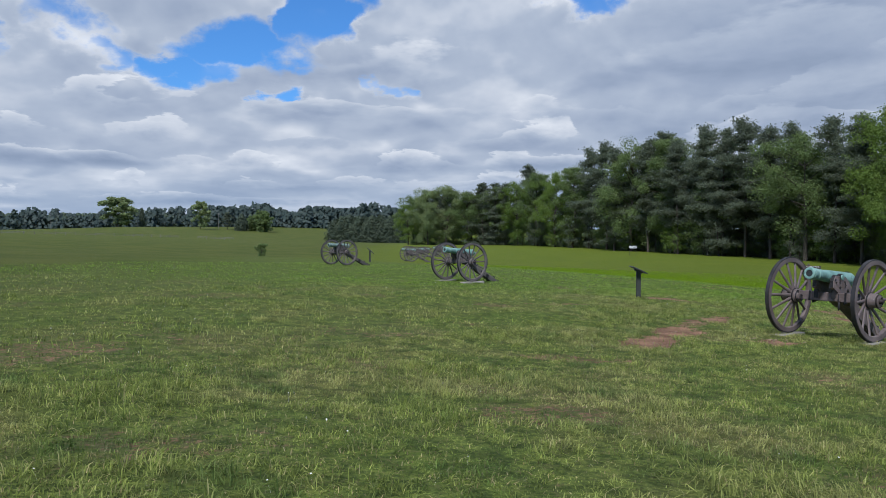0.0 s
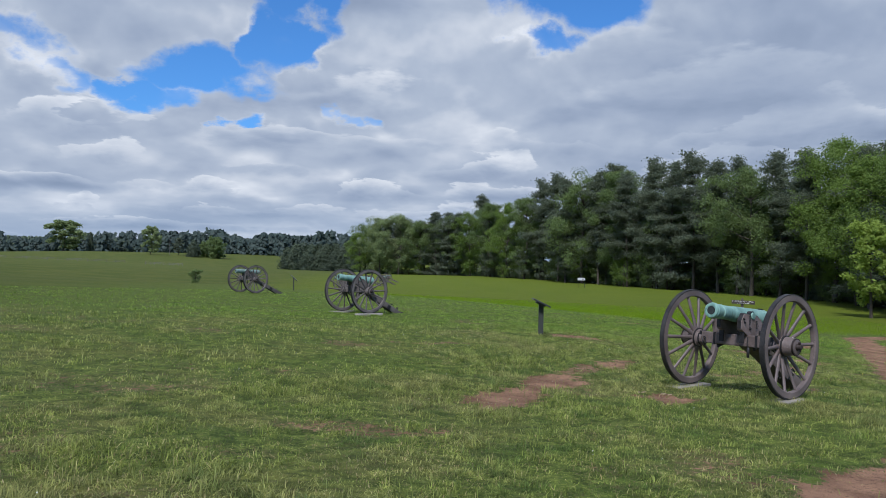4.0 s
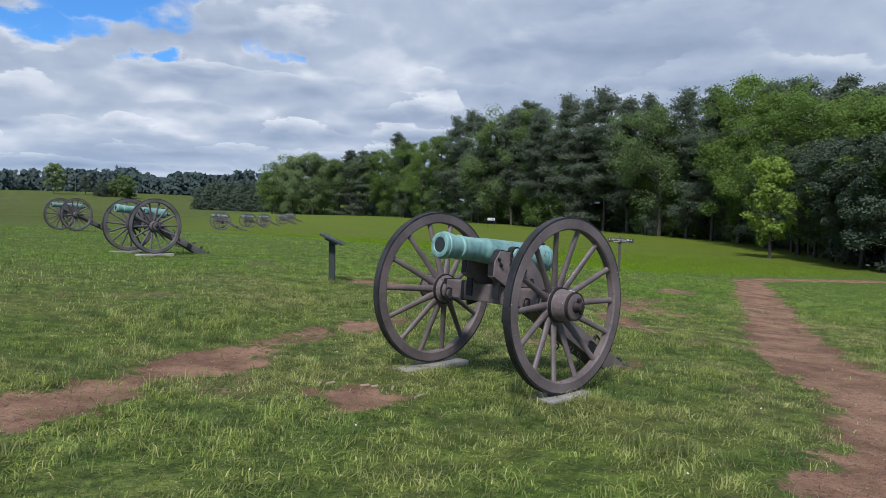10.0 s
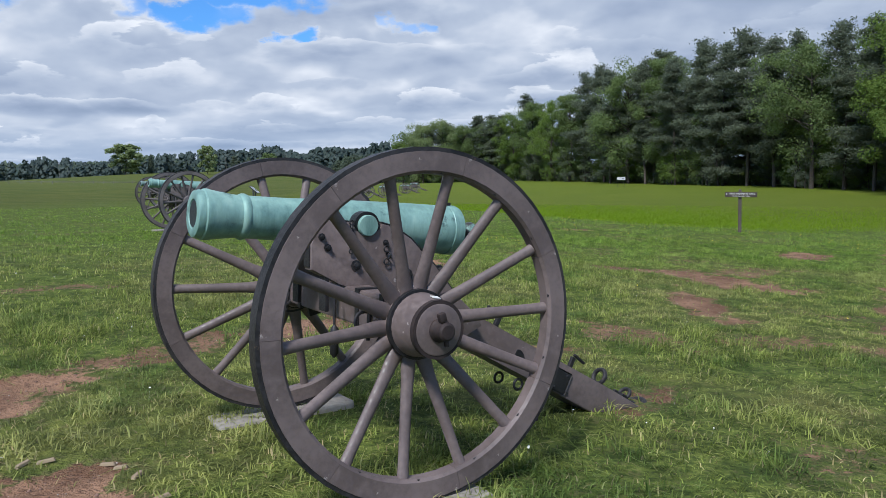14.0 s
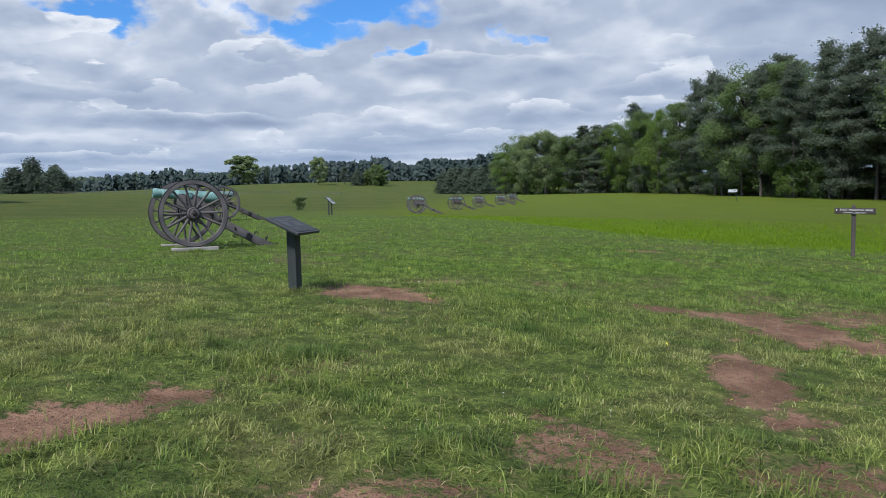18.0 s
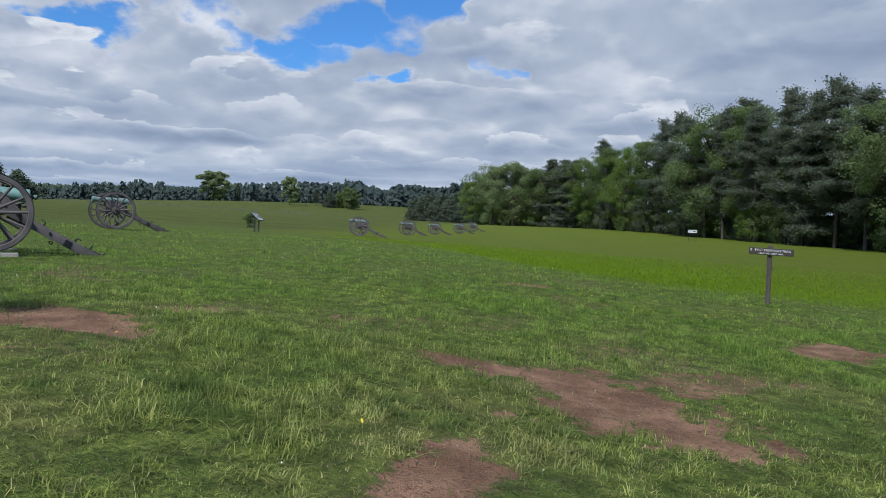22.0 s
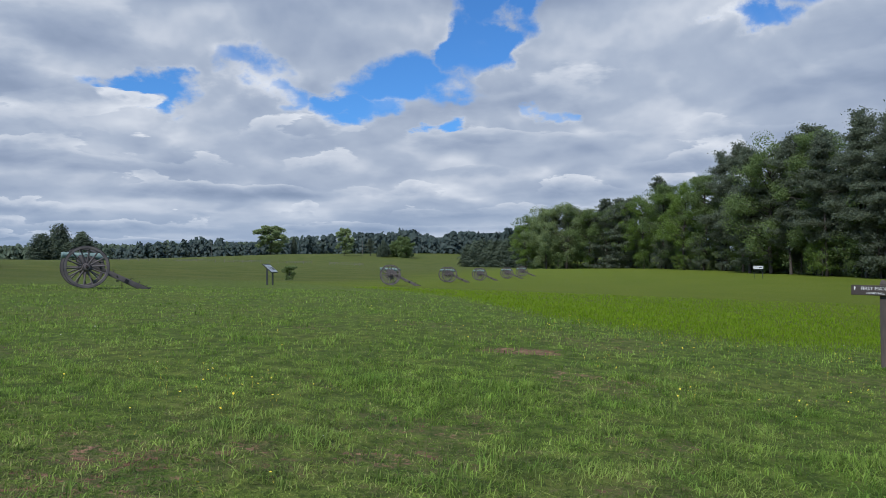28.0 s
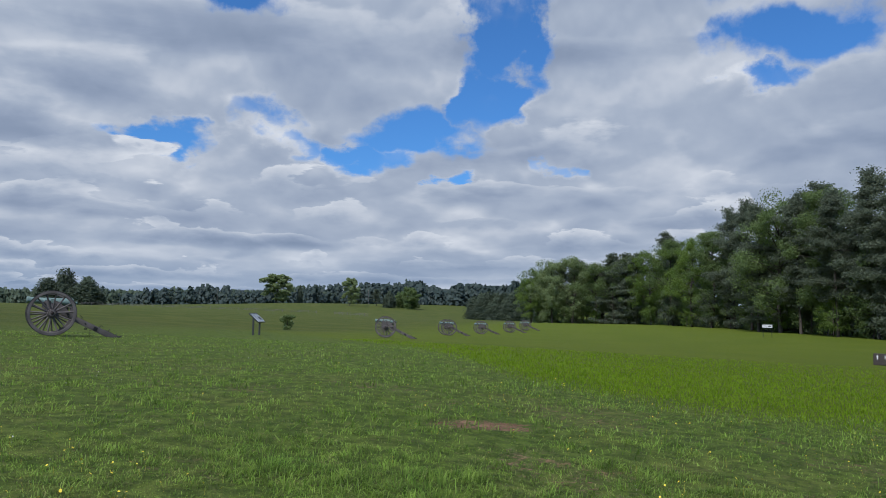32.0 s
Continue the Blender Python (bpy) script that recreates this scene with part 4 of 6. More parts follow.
    def on_top(x, lift=0.0):
        return Matrix.Translation((x, 0, 0.632 + (-0.66 - x) * -0.5113 + lift)) @ top

    for s in (1, -1):
        part("side_plate", box(bmesh.new(), (0.135, 0.008, 0.135), Matrix.Translation((-1.29, 0.120 * s, 0.195)) @ Matrix.Rotation(radians(-27), 4, "Y"), 0.012), M_IRON, trail, "black iron plate bolted to the trail")
        for dx in (-0.05, 0.05):
            for dz in (-0.05, 0.05):
                part("rivet", lathe([(0, 0.009), (0.005, 0.007), (0.007, 0)], 8, Matrix.Rotation(radians(90 * s), 4, "Z")), M_TYRE, trail, "", False, Matrix.Translation((-1.29 + dx, 0.123 * s, 0.195 + dz + dx * 0.5)))
        bm = lathe([(0, 0.048), (0.008, 0.046), (0.009, 0.0)], 18, Matrix.Scale(1.7, 4, (0, 0, 1)) @ Matrix.Rotation(radians(90 * s), 4, "Z"))
        part("oval_plate", bm, M_IRON, trail, "", True, Matrix.Translation((-0.985, 0.116 * s, 0.365)) @ Matrix.Rotation(radians(25), 4, "Y") @ Matrix.Scale(0.62, 4))
        bm = bmesh.new()
        hoop(bm, (-1.00, 0.09 * s, 0.205), (0, 1, 0), 0.030, 0.008, 14, 6)
        part("under_ring", bm, M_IRON, trail, "", True)
    bm = bmesh.new()
    for k in range(6):
        hoop(bm, (-1.13, 0.09, 0.145 - 0.040 * k), (1, 0, 0) if k % 2 else (0, 1, 0), 0.021, 0.005, 10, 5)
    part("trail_chain", bm, M_RUST, trail, "rusty chain hanging under the trail")
    for x, y in ((-0.86, 0.04), (-1.42, 0.05)):
        bm = box(bmesh.new(), (0.03, 0.022, 0.075), Matrix.Translation((0, y, 0.035)), 0.004)
        box(bm, (0.10, 0.020, 0.016), Matrix.Translation((0.052 if x > -1 else -0.05, y, 0.078)) @ Matrix.Rotation(radians(-10), 4, "Y"), 0.004)
        part("trail_hook", bm, M_IRON, trail, "", False, on_top(x))
    bm = bmesh.new()
    hoop(bm, (0, 0, 0.055), (1, 0, 0), 0.046, 0.014, 18, 8)
    box(bm, (0.05, 0.10, 0.016), Matrix.Translation((0, 0, 0.006)), 0.004)
    part("pointing_ring", bm, M_TYRE, trail, "iron pointing ring standing on the trail", True, on_top(-1.70))
    bm = bmesh.new()
    hoop(bm, (-0.02, 0, 0.035), (1, 0, 0.35), 0.040, 0.012, 18, 8)
    part("pointing_ring", bm, M_TYRE, trail, "", True, on_top(-1.92))
    plate = box(bmesh.new(), (0.42, 0.10, 0.012), Matrix.Translation((-1.80, 0, 0.052)) @ Matrix.Rotation(radians(-28), 4, "Y"), 0.003)
    part("trail_plate", plate, M_TYRE, trail, "worn iron plate along the trail end")
    for s in (1, -1):
        bm = bmesh.new()
        for k in range(2):
            box(bm, (0.05, 0.016, 0.018), on_top(-1.80 - 0.07 * k, 0.012) @ Matrix.Translation((0, 0.075 * s, 0)), 0.003)
        part("key_bolt", bm, M_IRON, trail)
    bm = bmesh.new()
    hoop(bm, (-2.055, 0, -0.075), (0.42, 0, 1), 0.062, 0.022, 18, 8)
    box(bm, (0.14, 0.085, 0.05), Matrix.Translation((-1.96, 0, -0.045)) @ Matrix.Rotation(radians(-24), 4, "Y"), 0.008)
    part("lunette", bm, M_TYRE, trail, "iron lunette ring at the trail end", True)
    # elevating screw under the breech
    sx = -0.615
    bm = lathe([(0, 0.040), (0.03, 0.044), (0.05, 0.030), (0.06, 0.024)] + [(0.06 + 0.014 * k + d, 0.024 if d else 0.019) for k in range(12) for d in (0.0, 0.007)] + [(0.235, 0.022), (0.245, 0.035), (0.275, 0.036), (0.30, 0.026)], 14, BODY @ Matrix.Translation((sx + 0.01, 0, 0.590)) @ Matrix.Rotation(radians(-84), 4, "Y"))
    screw = part("elevating_screw", bm, M_IRON, g, "threaded iron elevating screw", True)
    bm = bmesh.new()
    for k in range(4):
        a = radians(90 * k + 25)
        c = BODY @ Vector((sx + 0.02, 0, 0.845))
        d = Vector((math.cos(a), math.sin(a), 0))
        m2 = Matrix.Translation(c + d * 0.02) @ d.to_track_quat("X", "Z").to_matrix().to_4x4()
        lathe([(0, 0.009), (0.03, 0.008), (0.045, 0.016), (0.08, 0.018), (0.095, 0.010)], 10, m2, bm)
    part("screw_handle", bm, M_TYRE, screw, "", True)
    return g


def stone_pad(x, y, size):
    """A rough stone slab under a wheel."""
    bm = bmesh.new()
    box(bm, (size[0], size[1], 0.20), None, 0.016)
    for v in bm.verts:
        v.co += Vector((noise.noise(v.co * 6 + Vector((x, y, 0))), noise.noise(v.co * 6 + Vector((y, x, 4))), 0)) * 0.012
    return bm


def place_gun(mid, firing, z, pitch=0.0):
    turn = math.degrees(math.atan2(firing[1], firing[0]))
    m = Matrix.Translation((*mid, z)) @ Matrix.Rotation(radians(turn), 4, "Z") @ Matrix.Translation((0, 0, WHEEL_R)) @ Matrix.Rotation(radians(pitch), 4, "Y") @ Matrix.Translation((0, 0, -WHEEL_R))
    return m


GUNS = "row of field guns"
FIRST_AT = Matrix.Translation((-0.388, 0.565, -0.015)) @ Matrix.Rotation(radians(-146.24), 4, "Z") @ Matrix.Rotation(radians(-3.33), 4, "Y") @ Matrix.Rotation(radians(-0.54), 4, "X")
first = gun("field_gun", FIRST_AT, "bronze field gun with brown carriage on stone pads", GUNS, M_PAINT, phases=(16.6, 12.5), skew=-0.87)
near_wheel = [c for c in first.children if c.name.startswith("wheel")][0]
part("tag", box(bmesh.new(), (0.034, 0.032, 0.004), Matrix.Translation((-0.018, 0.098 + HUB_IN, 0.1225)) @ Matrix.Rotation(radians(-8), 4, "Y") @ Matrix.Rotation(radians(-8), 4, "X"), 0.001), M_LETTER, near_wheel, "small white tag on the hub")
second = gun("field_gun", place_gun((-6.56, 15.58), (-0.80, -0.60), 0.18, -2.6) @ AXLE.inverted(), "bronze field gun with grey-brown carriage on stone pads in grass", GUNS, M_PAINT2)
# further guns along the line: middle between the wheels, way of fire, lift above ground
REST = [((-12.85, 30.5), (-0.75, -0.66)), ((-9.55, 59.0), (-0.956, -0.29)), ((-8.8, 77.0), (-0.92, -0.39)), ((-8.1, 92.7), (-0.95, -0.30)), ((-6.3, 105.0), (-0.95, -0.28)), ((-5.6, 118.5), (-0.95, -0.28))]
third = None
for mid, way in REST:
    f = Vector((*way, 0)).normalized()
    tail = Vector((*mid, 0)) - f * 2.05
    z = hz(*mid) + 0.02
    pitch = math.degrees(math.atan2((hz(tail.x, tail.y) + 0.10) - z, 2.05))
    m = place_gun(mid, way, z, max(-6.0, min(4.0, pitch))) @ AXLE.inverted()
    if third is None:
        third = gun("field_gun", m, "field gun with pale weathered barrel standing in grass", GUNS, M_PAINT2, metal=M_BRONZE_PALE)
    else:
        copy_thing(third, m)

for mid, way, top, long in (((-0.434, 0.534), (-0.8314, -0.5557), -0.012, 0.82), ((-6.56, 15.58), (-0.80, -0.60), 0.18, 0.95)):
    f = Vector((*way, 0)).normalized()
    s = Vector((-f.y, f.x, 0))
    for side in (1, -1):
        c = Vector((*mid, 0)) + s * side * TRACK / 2
        ob = part("stone_pad", stone_pad(c.x, c.y, (long * (0.66 if side > 0 and long < 0.9 else 1.0), 0.27)), M_STONE, None, "", False, Matrix.Translation((c.x, c.y, top - 0.101)) @ Matrix.Rotation(math.atan2(f.y, f.x), 4, "Z"))
        tagged(ob, "weathered grey stone slab set in the grass under a wheel", "stone slab", "wheel pads")


# ---- trees ----
def leaf_mesh(name, centres, normals, sizes, mat, rng, stretch=1.5):
    """Many small bent leaf sprays, two triangles each, as one mesh."""
    n = len(centres)
    a = np.cross(normals, rng.normal(size=(n, 3)))
    a /= np.linalg.norm(a, axis=1)[:, None] + 1e-9
    b = np.cross(normals, a)
    b /= np.linalg.norm(b, axis=1)[:, None] + 1e-9
    s = sizes[:, None]
    fold = normals * s * rng.uniform(-0.35, 0.35, (n, 1))
    v = np.stack([centres - a * s * stretch * 0.5, centres + b * s * rng.uniform(0.3, 0.55, (n, 1)) + fold, centres + a * s * stretch * rng.uniform(0.35, 0.6, (n, 1)), centres - b * s * rng.uniform(0.3, 0.55, (n, 1)) + fold], 1).reshape(-1, 3)
    k = np.arange(n)[:, None] * 4
    tri = np.concatenate([k + [0, 1, 2], k + [0, 2, 3]], 1).reshape(-1, 3)
    return raw_mesh(name, v, tri, mat)


def raw_mesh(name, verts, tris, mat, smooth=False):
    me = bpy.data.meshes.new(name)
    me.vertices.add(len(verts))
    me.vertices.foreach_set("co", np.ascontiguousarray(verts, dtype=np.float32).ravel())
    me.loops.add(tris.size)
    me.loops.foreach_set("vertex_index", np.ascontiguousarray(tris, dtype=np.int32).ravel())
    me.polygons.add(len(tris))
    me.polygons.foreach_set("loop_start", np.arange(len(tris), dtype=np.int32) * tris.shape[1])
    if smooth:
        me.polygons.foreach_set("use_smooth", np.ones(len(tris), bool))
    me.update(calc_edges=True)
    me.materials.append(mat)
    return me


def limb_rows(pts, radii, sides=6):
    """A tapering tube through points."""
    out, prev = [], None
    pts = [np.array(p, float) for p in pts]
    for i, (p, r) in enumerate(zip(pts, radii)):
        d = pts[min(i + 1, len(pts) - 1)] - pts[max(i - 1, 0)]
        d = d / (np.linalg.norm(d) + 1e-9)
        u = np.cross(d, (0.31, 0.87, 0.21))
        u /= np.linalg.norm(u)
        w = np.cross(d, u)
        out.append([p + r * (u * math.cos(2 * math.pi * k / sides) + w * math.sin(2 * math.pi * k / sides)) for k in range(sides)])
    v = np.array(out).reshape(-1, 3)
    f = []
    for i in range(len(pts) - 1):
        for k in range(sides):
            f.append((i * sides + k, i * sides + (k + 1) % sides, (i + 1) * sides + (k + 1) % sides, (i + 1) * sides + k))
    return v, np.array(f)


def join_tubes(name, tubes, mat):
    vs, fs, off = [], [], 0
    for v, f in tubes:
        vs.append(v), fs.append(f + off)
        off += len(v)
    return raw_mesh(name, np.concatenate(vs), np.concatenate(fs), mat, True)


def broadleaf(seed, tall, wide, mat, leaves=5200, size=0.42, clear=0.12):
    """A leafy tree: forked trunk, limbs, and sprays of leaves in uneven clumps."""
    rng = np.random.RandomState(seed)
    tubes, tips = [], []
    lean = rng.uniform(-0.03, 0.03, 2)
    spine = [(lean[0] * h + 0.25 * math.sin(h * 0.35 + seed), lean[1] * h, h) for h in np.linspace(-0.3, tall * 0.86, 8)]
    tubes.append(limb_rows(spine, np.linspace(0.017 * tall, 0.02, 8), 8))
    for k in range(26):
        h = tall * rng.uniform(clear, 0.88)
        t = h / tall
        reach = wide * (0.35 + 0.65 * math.sin(math.pi * min(1, max(0.05, (t - clear * 0.6) / (1.02 - clear * 0.6))) ** 0.8)) * rng.uniform(0.6, 1.05)
        a = rng.uniform(0, 2 * math.pi)
        p0 = np.array([np.interp(h, [s[2] for s in spine], [s[i] for s in spine]) for i in (0, 1)] + [h])
        d = np.array([math.cos(a), math.sin(a), rng.uniform(0.25, 0.9)])
        p1, p2 = p0 + d * reach * 0.5, p0 + d * reach * np.array([1, 1, 0.75])
        tubes.append(limb_rows([p0, p1, p2], [0.0055 * tall, 0.003 * tall, 0.015], 5))
        tips += [p2, p1 + rng.normal(size=3) * 0.12 * wide, p2 + rng.normal(size=3) * 0.2 * wide]
    for k in range(10):
        h = tall * rng.uniform(0.70, 0.94)
        a, q = rng.uniform(0, 2 * math.pi), wide * (1.0 - h / tall) * 1.6
        tips.append(np.array([spine[-1][0] + q * math.cos(a), spine[-1][1] + q * math.sin(a), h]))
    tips = np.array(tips)
    tips[:, 2] = np.clip(tips[:, 2], tall * clear * 0.8, tall * 0.94)
    pick = rng.randint(0, len(tips), leaves)
    rad = rng.uniform(0.16, 0.36, len(tips))[pick] * wide
    d = rng.normal(size=(leaves, 3))
    d /= np.linalg.norm(d, axis=1)[:, None]
    c = tips[pick] + d * (rad * rng.uniform(0.05, 1.0, leaves) ** 0.45)[:, None] * [1, 1, 0.8]
    c[:, 2] = np.maximum(c[:, 2], 0.15)
    nrm = d + rng.normal(size=(leaves, 3)) * 0.6 + [0, 0, 0.4]
    nrm /= np.linalg.norm(nrm, axis=1)[:, None]
    return join_tubes("trunk", tubes, M_BARK), leaf_mesh("crown", c, nrm, size * rng.uniform(0.6, 1.3, leaves), mat, rng)


def pine(seed, tall, wide, mat, leaves=5200, size=0.46, clear=0.25, ragged=0.68):
    """An old field pine: bare lower trunk, tiers of flat spreading boughs with gaps between, a rounded ragged head."""
    rng = np.random.RandomState(seed)
    tubes, cs, ns = [], [], []
    bow = rng.uniform(-0.5, 0.5, 2)
    spine = [(0.22 * math.sin(h * 0.21 + seed) + bow[0] * (h / tall) ** 2, 0.18 * math.cos(h * 0.17 + seed) + bow[1] * (h / tall) ** 2, h) for h in np.linspace(-0.3, tall * 0.94, 9)]
    tubes.append(limb_rows(spine, np.linspace(0.012 * tall, 0.025, 9), 8))
    boughs = []
    h = tall * clear
    while h < tall * 0.96:
        t = h / tall
        side = rng.uniform(0, 2 * math.pi)
        for _ in range(rng.randint(3, 6)):
            a = side + rng.normal() * 1.5
            prof = max(0.0, 1 - ((t - 0.45) / 0.57) ** 2) ** 0.7 if t > 0.45 else 0.80 + 0.2 * t / 0.45
            boughs.append((h + rng.uniform(-0.25, 0.25), a, wide * max(0.16, prof) * rng.uniform(1 - ragged, 1.12 if t < 0.7 else 0.95), t))
        h += tall * rng.uniform(0.035, 0.075) * (1.0 if t < 0.7 else 0.55)
    total = sum(b[2] for b in boughs)
    for h, a, reach, t in boughs:
        p0 = np.array([np.interp(h, [s[2] for s in spine], [s[i] for s in spine]) for i in (0, 1)] + [h])
        d = np.array([math.cos(a), math.sin(a), 0.0])
        up = rng.uniform(-0.12, 0.22) + 0.45 * max(0.0, t - 0.75) / 0.25
        p1, p2 = p0 + d * reach * 0.55 + [0, 0, up * reach * 0.3], p0 + d * reach + [0, 0, up * reach * 0.8]
        tubes.append(limb_rows([p0, p1, p2], [0.0036 * tall, 0.0022 * tall, 0.012], 4))
        n = max(8, int(leaves * reach / total))
        tufts = rng.uniform(0.25 if t < 0.6 else 0.04, 1.0, max(4, n // 32)) ** 0.75
        q = rng.randint(0, len(tufts), n)
        off = rng.normal(size=(len(tufts), 3)) * [0.20 * reach, 0.20 * reach, 0.16 + 0.3 * max(0.0, t - 0.6)]
        c = p0 + (p2 - p0) * tufts[q][:, None] + off[q] + rng.normal(size=(n, 3)) * [0.40, 0.40, 0.19] + [0, 0, 0.08]
        cs.append(c)
        nn = rng.normal(size=(n, 3)) * 0.7 + [0, 0, 0.9]
        ns.append(nn / np.linalg.norm(nn, axis=1)[:, None])
    c, nrm = np.concatenate(cs), np.concatenate(ns)
    return join_tubes("trunk", tubes, M_BARK), leaf_mesh("crown", c, nrm, size * rng.uniform(0.55, 1.3, len(c)), mat, rng, 1.9)


def cedar(seed, tall, wide, mat, leaves=2600, size=0.34, dome=False):
    """A dense dark cedar, leafy to the ground."""
    rng = np.random.RandomState(seed)
    spine = [(0, 0, h) for h in np.linspace(-0.3, tall * 0.95, 5)]
    tubes = [limb_rows(spine, np.linspace(0.02 * tall, 0.02, 5), 6)]
    t = rng.uniform(0.02, 1.0, leaves)
    a = rng.uniform(0, 2 * math.pi, leaves)
    lump = 0.72 + 0.28 * np.sin(a * 3 + seed) * np.sin(t * 9 + seed) + rng.normal(size=leaves) * 0.10
    r = wide * np.minimum(1.0, (1 - t) ** 0.62 * 1.25) * lump * rng.uniform(0.75, 1.0, leaves)
    if dome:
        r = wide * np.sqrt(np.clip(1 - t ** 3.0, 0.02, 1)) * (0.35 + 0.75 * lump) * np.sqrt(rng.uniform(0.35, 1.0, leaves))
    c = np.stack([r * np.cos(a), r * np.sin(a), t * tall * ((0.82 + 0.18 * np.sin(2 * a + seed)) if dome else 1.0)], 1) + (rng.normal(size=(40, 3))[rng.randint(0, 40, leaves)] * 0.45 if dome else 0.0)
    c[:, 2] = np.maximum(c[:, 2], 0.1)
    nrm = np.stack([np.cos(a), np.sin(a), np.full(leaves, 0.6)], 1) + rng.normal(size=(leaves, 3)) * 0.5
    nrm /= np.linalg.norm(nrm, axis=1)[:, None]
    return join_tubes("trunk", tubes, M_BARK), leaf_mesh("crown", c, nrm, size * rng.uniform(0.6, 1.3, leaves), mat, rng)


def tree(meshes, x, y, scale, turn, label, group="", name="tree", squash=1.0):
    t = thing(name, Matrix.LocRotScale((x, y, hz(x, y) - 0.05), Euler((0, 0, turn)), (scale * squash, scale * squash, scale)), label, "tree", group)
    for part_name, me in zip(("trunk", "crown"), meshes):
        ob = new(part_name, me)
        ob.parent = t
    return t


PINES = [pine(11 + k, 20.5, 3.5 + 0.4 * (k % 3), M_NEEDLE, 17000, 0.21, 0.10 + 0.07 * (k % 3)) for k in range(5)]
LEAFY = [broadleaf(31, 20.0, 5.2, M_LEAF_BRIGHT, 20000, 0.19), broadleaf(32, 18.0, 5.4, M_LEAF_MID, 20000, 0.19), broadleaf(33, 17.0, 5.6, M_LEAF_PALE, 20000, 0.19), broadleaf(34, 19.0, 4.6, M_LEAF_MID, 20000, 0.19), broadleaf(35, 14.0, 5.0, M_LEAF_BRIGHT, 18000, 0.18, 0.10)]
FILL = [pine(81, 20.5, 4.6, M_NEEDLE, 9000, 0.30, 0.02), pine(82, 20.5, 4.3, M_NEEDLE, 9000, 0.30, 0.02), broadleaf(83, 18.0, 5.6, M_LEAF_MID, 9000, 0.28, 0.03)]
LOW = [broadleaf(41, 7.5, 2.9, M_LEAF_BRIGHT, 4500, 0.16, 0.06), broadleaf(42, 6.5, 3.0, M_LEAF_MID, 4500, 0.16, 0.04), broadleaf(43, 8.5, 2.4, M_NEEDLE, 4500, 0.17, 0.05)]
DARKS = [broadleaf(61, 11.0, 3.3, M_CEDAR, 22000, 0.15, 0.15), broadleaf(62, 11.0, 3.0, M_CEDAR, 22000, 0.15, 0.17)]
CEDARS = [cedar(51, 8.5, 2.5, M_CEDAR), cedar(52, 7.0, 2.3, M_CEDAR)]
SPREAD = [broadleaf(68, 15.0, 4.8, M_LEAF_PALE, 5200, 0.62, 0.03), broadleaf(69, 15.0, 5.2, M_LEAF_MID, 5200, 0.62, 0.02)]
ROUND = [cedar(65, 11.0, 3.4, M_CEDAR, 5200, 0.42, True), cedar(66, 11.0, 2.9, M_CEDAR, 5200, 0.42, True)]

# the edge of the wood, from its far left end to the near right one: x, y, kind, height
EDGE = [
    (-57.5, 394, "c", 11.5), (-53.5, 391, "c", 13), (-49.5, 388, "c", 13.5), (-45, 385, "c", 13), (-41, 382, "c", 13.5), (-36.5, 379, "c", 13), (-32, 376, "c", 13.5), (-27, 372, "c", 13), (-22, 369, "c", 12.5), (-14, 226, "b", 13), (-8, 222, "l", 17.5), (-2, 220, "l", 18.5), (4, 216, "m", 17), (9, 214, "p", 18.5), (13, 205, "m", 17),
    (17, 196, "b", 18), (22, 209, "p", 24), (21, 186, "m", 19.5), (24, 176, "b", 19.5), (27, 168, "m", 20), (30, 162, "p", 23.5), (31.5, 153.6, "p", 24.0), (31, 143, "p", 21.5), (33.5, 139, "m", 22.5),
    (35, 134, "p", 22.5), (38.5, 133, "p", 23.8), (37.5, 127, "m", 22), (36.5, 121, "p", 20.5), (39.3, 114, "p", 22.2), (40.5, 110, "p", 21), (42.6, 106.7, "p", 22.4), (44, 101, "p", 20.5), (45.5, 97, "p", 20.2), (45, 92, "m", 19),
    (46.5, 87, "p", 19.8), (47.5, 82, "p", 19.5), (48, 77, "b", 20.8), (47.5, 72, "b", 19), (46, 68, "p", 17.5), (44, 64.5, "b", 16.5), (44, 61, "d", 11.0), (43.5, 57.5, "b", 15), (41.8, 56.5, "d", 10), (43, 52, "b", 14.5), (40.6, 52.5, "d", 9.6), (41.5, 47.5, "b", 14), (38.8, 48.5, "d", 9.8), (39.5, 43, "b", 13), (37.2, 44.8, "d", 9.6), (37.8, 38.5, "b", 12.5), (35.8, 41, "d", 9.6), (34.4, 37, "d", 9.6), (36.0, 33, "m", 12)]
KIND = {"p": (PINES, 20.5, "tall pine with ragged dark boughs at the wood's edge"), "b": (LEAFY, 20.0, "broadleaf tree in fresh spring green at the wood's edge"), "m": (LEAFY, 18.0, "mid-green broadleaf tree at the wood's edge"), "l": (LEAFY, 17.0, "pale green spreading tree at the wood's end"), "c": (ROUND, 11.0, "dense dark cedar at the wood's end"), "d": (DARKS, 11.0, "dense dark evergreen with bare lower trunk at the wood's edge")}
PICK = {"p": (0, 1, 2, 3, 4), "b": (0, 0, 4), "m": (1, 3), "l": (2, 2), "c": (0, 1), "d": (0, 1)}
rng = random.Random(5)
WOOD = "edge of the wood"
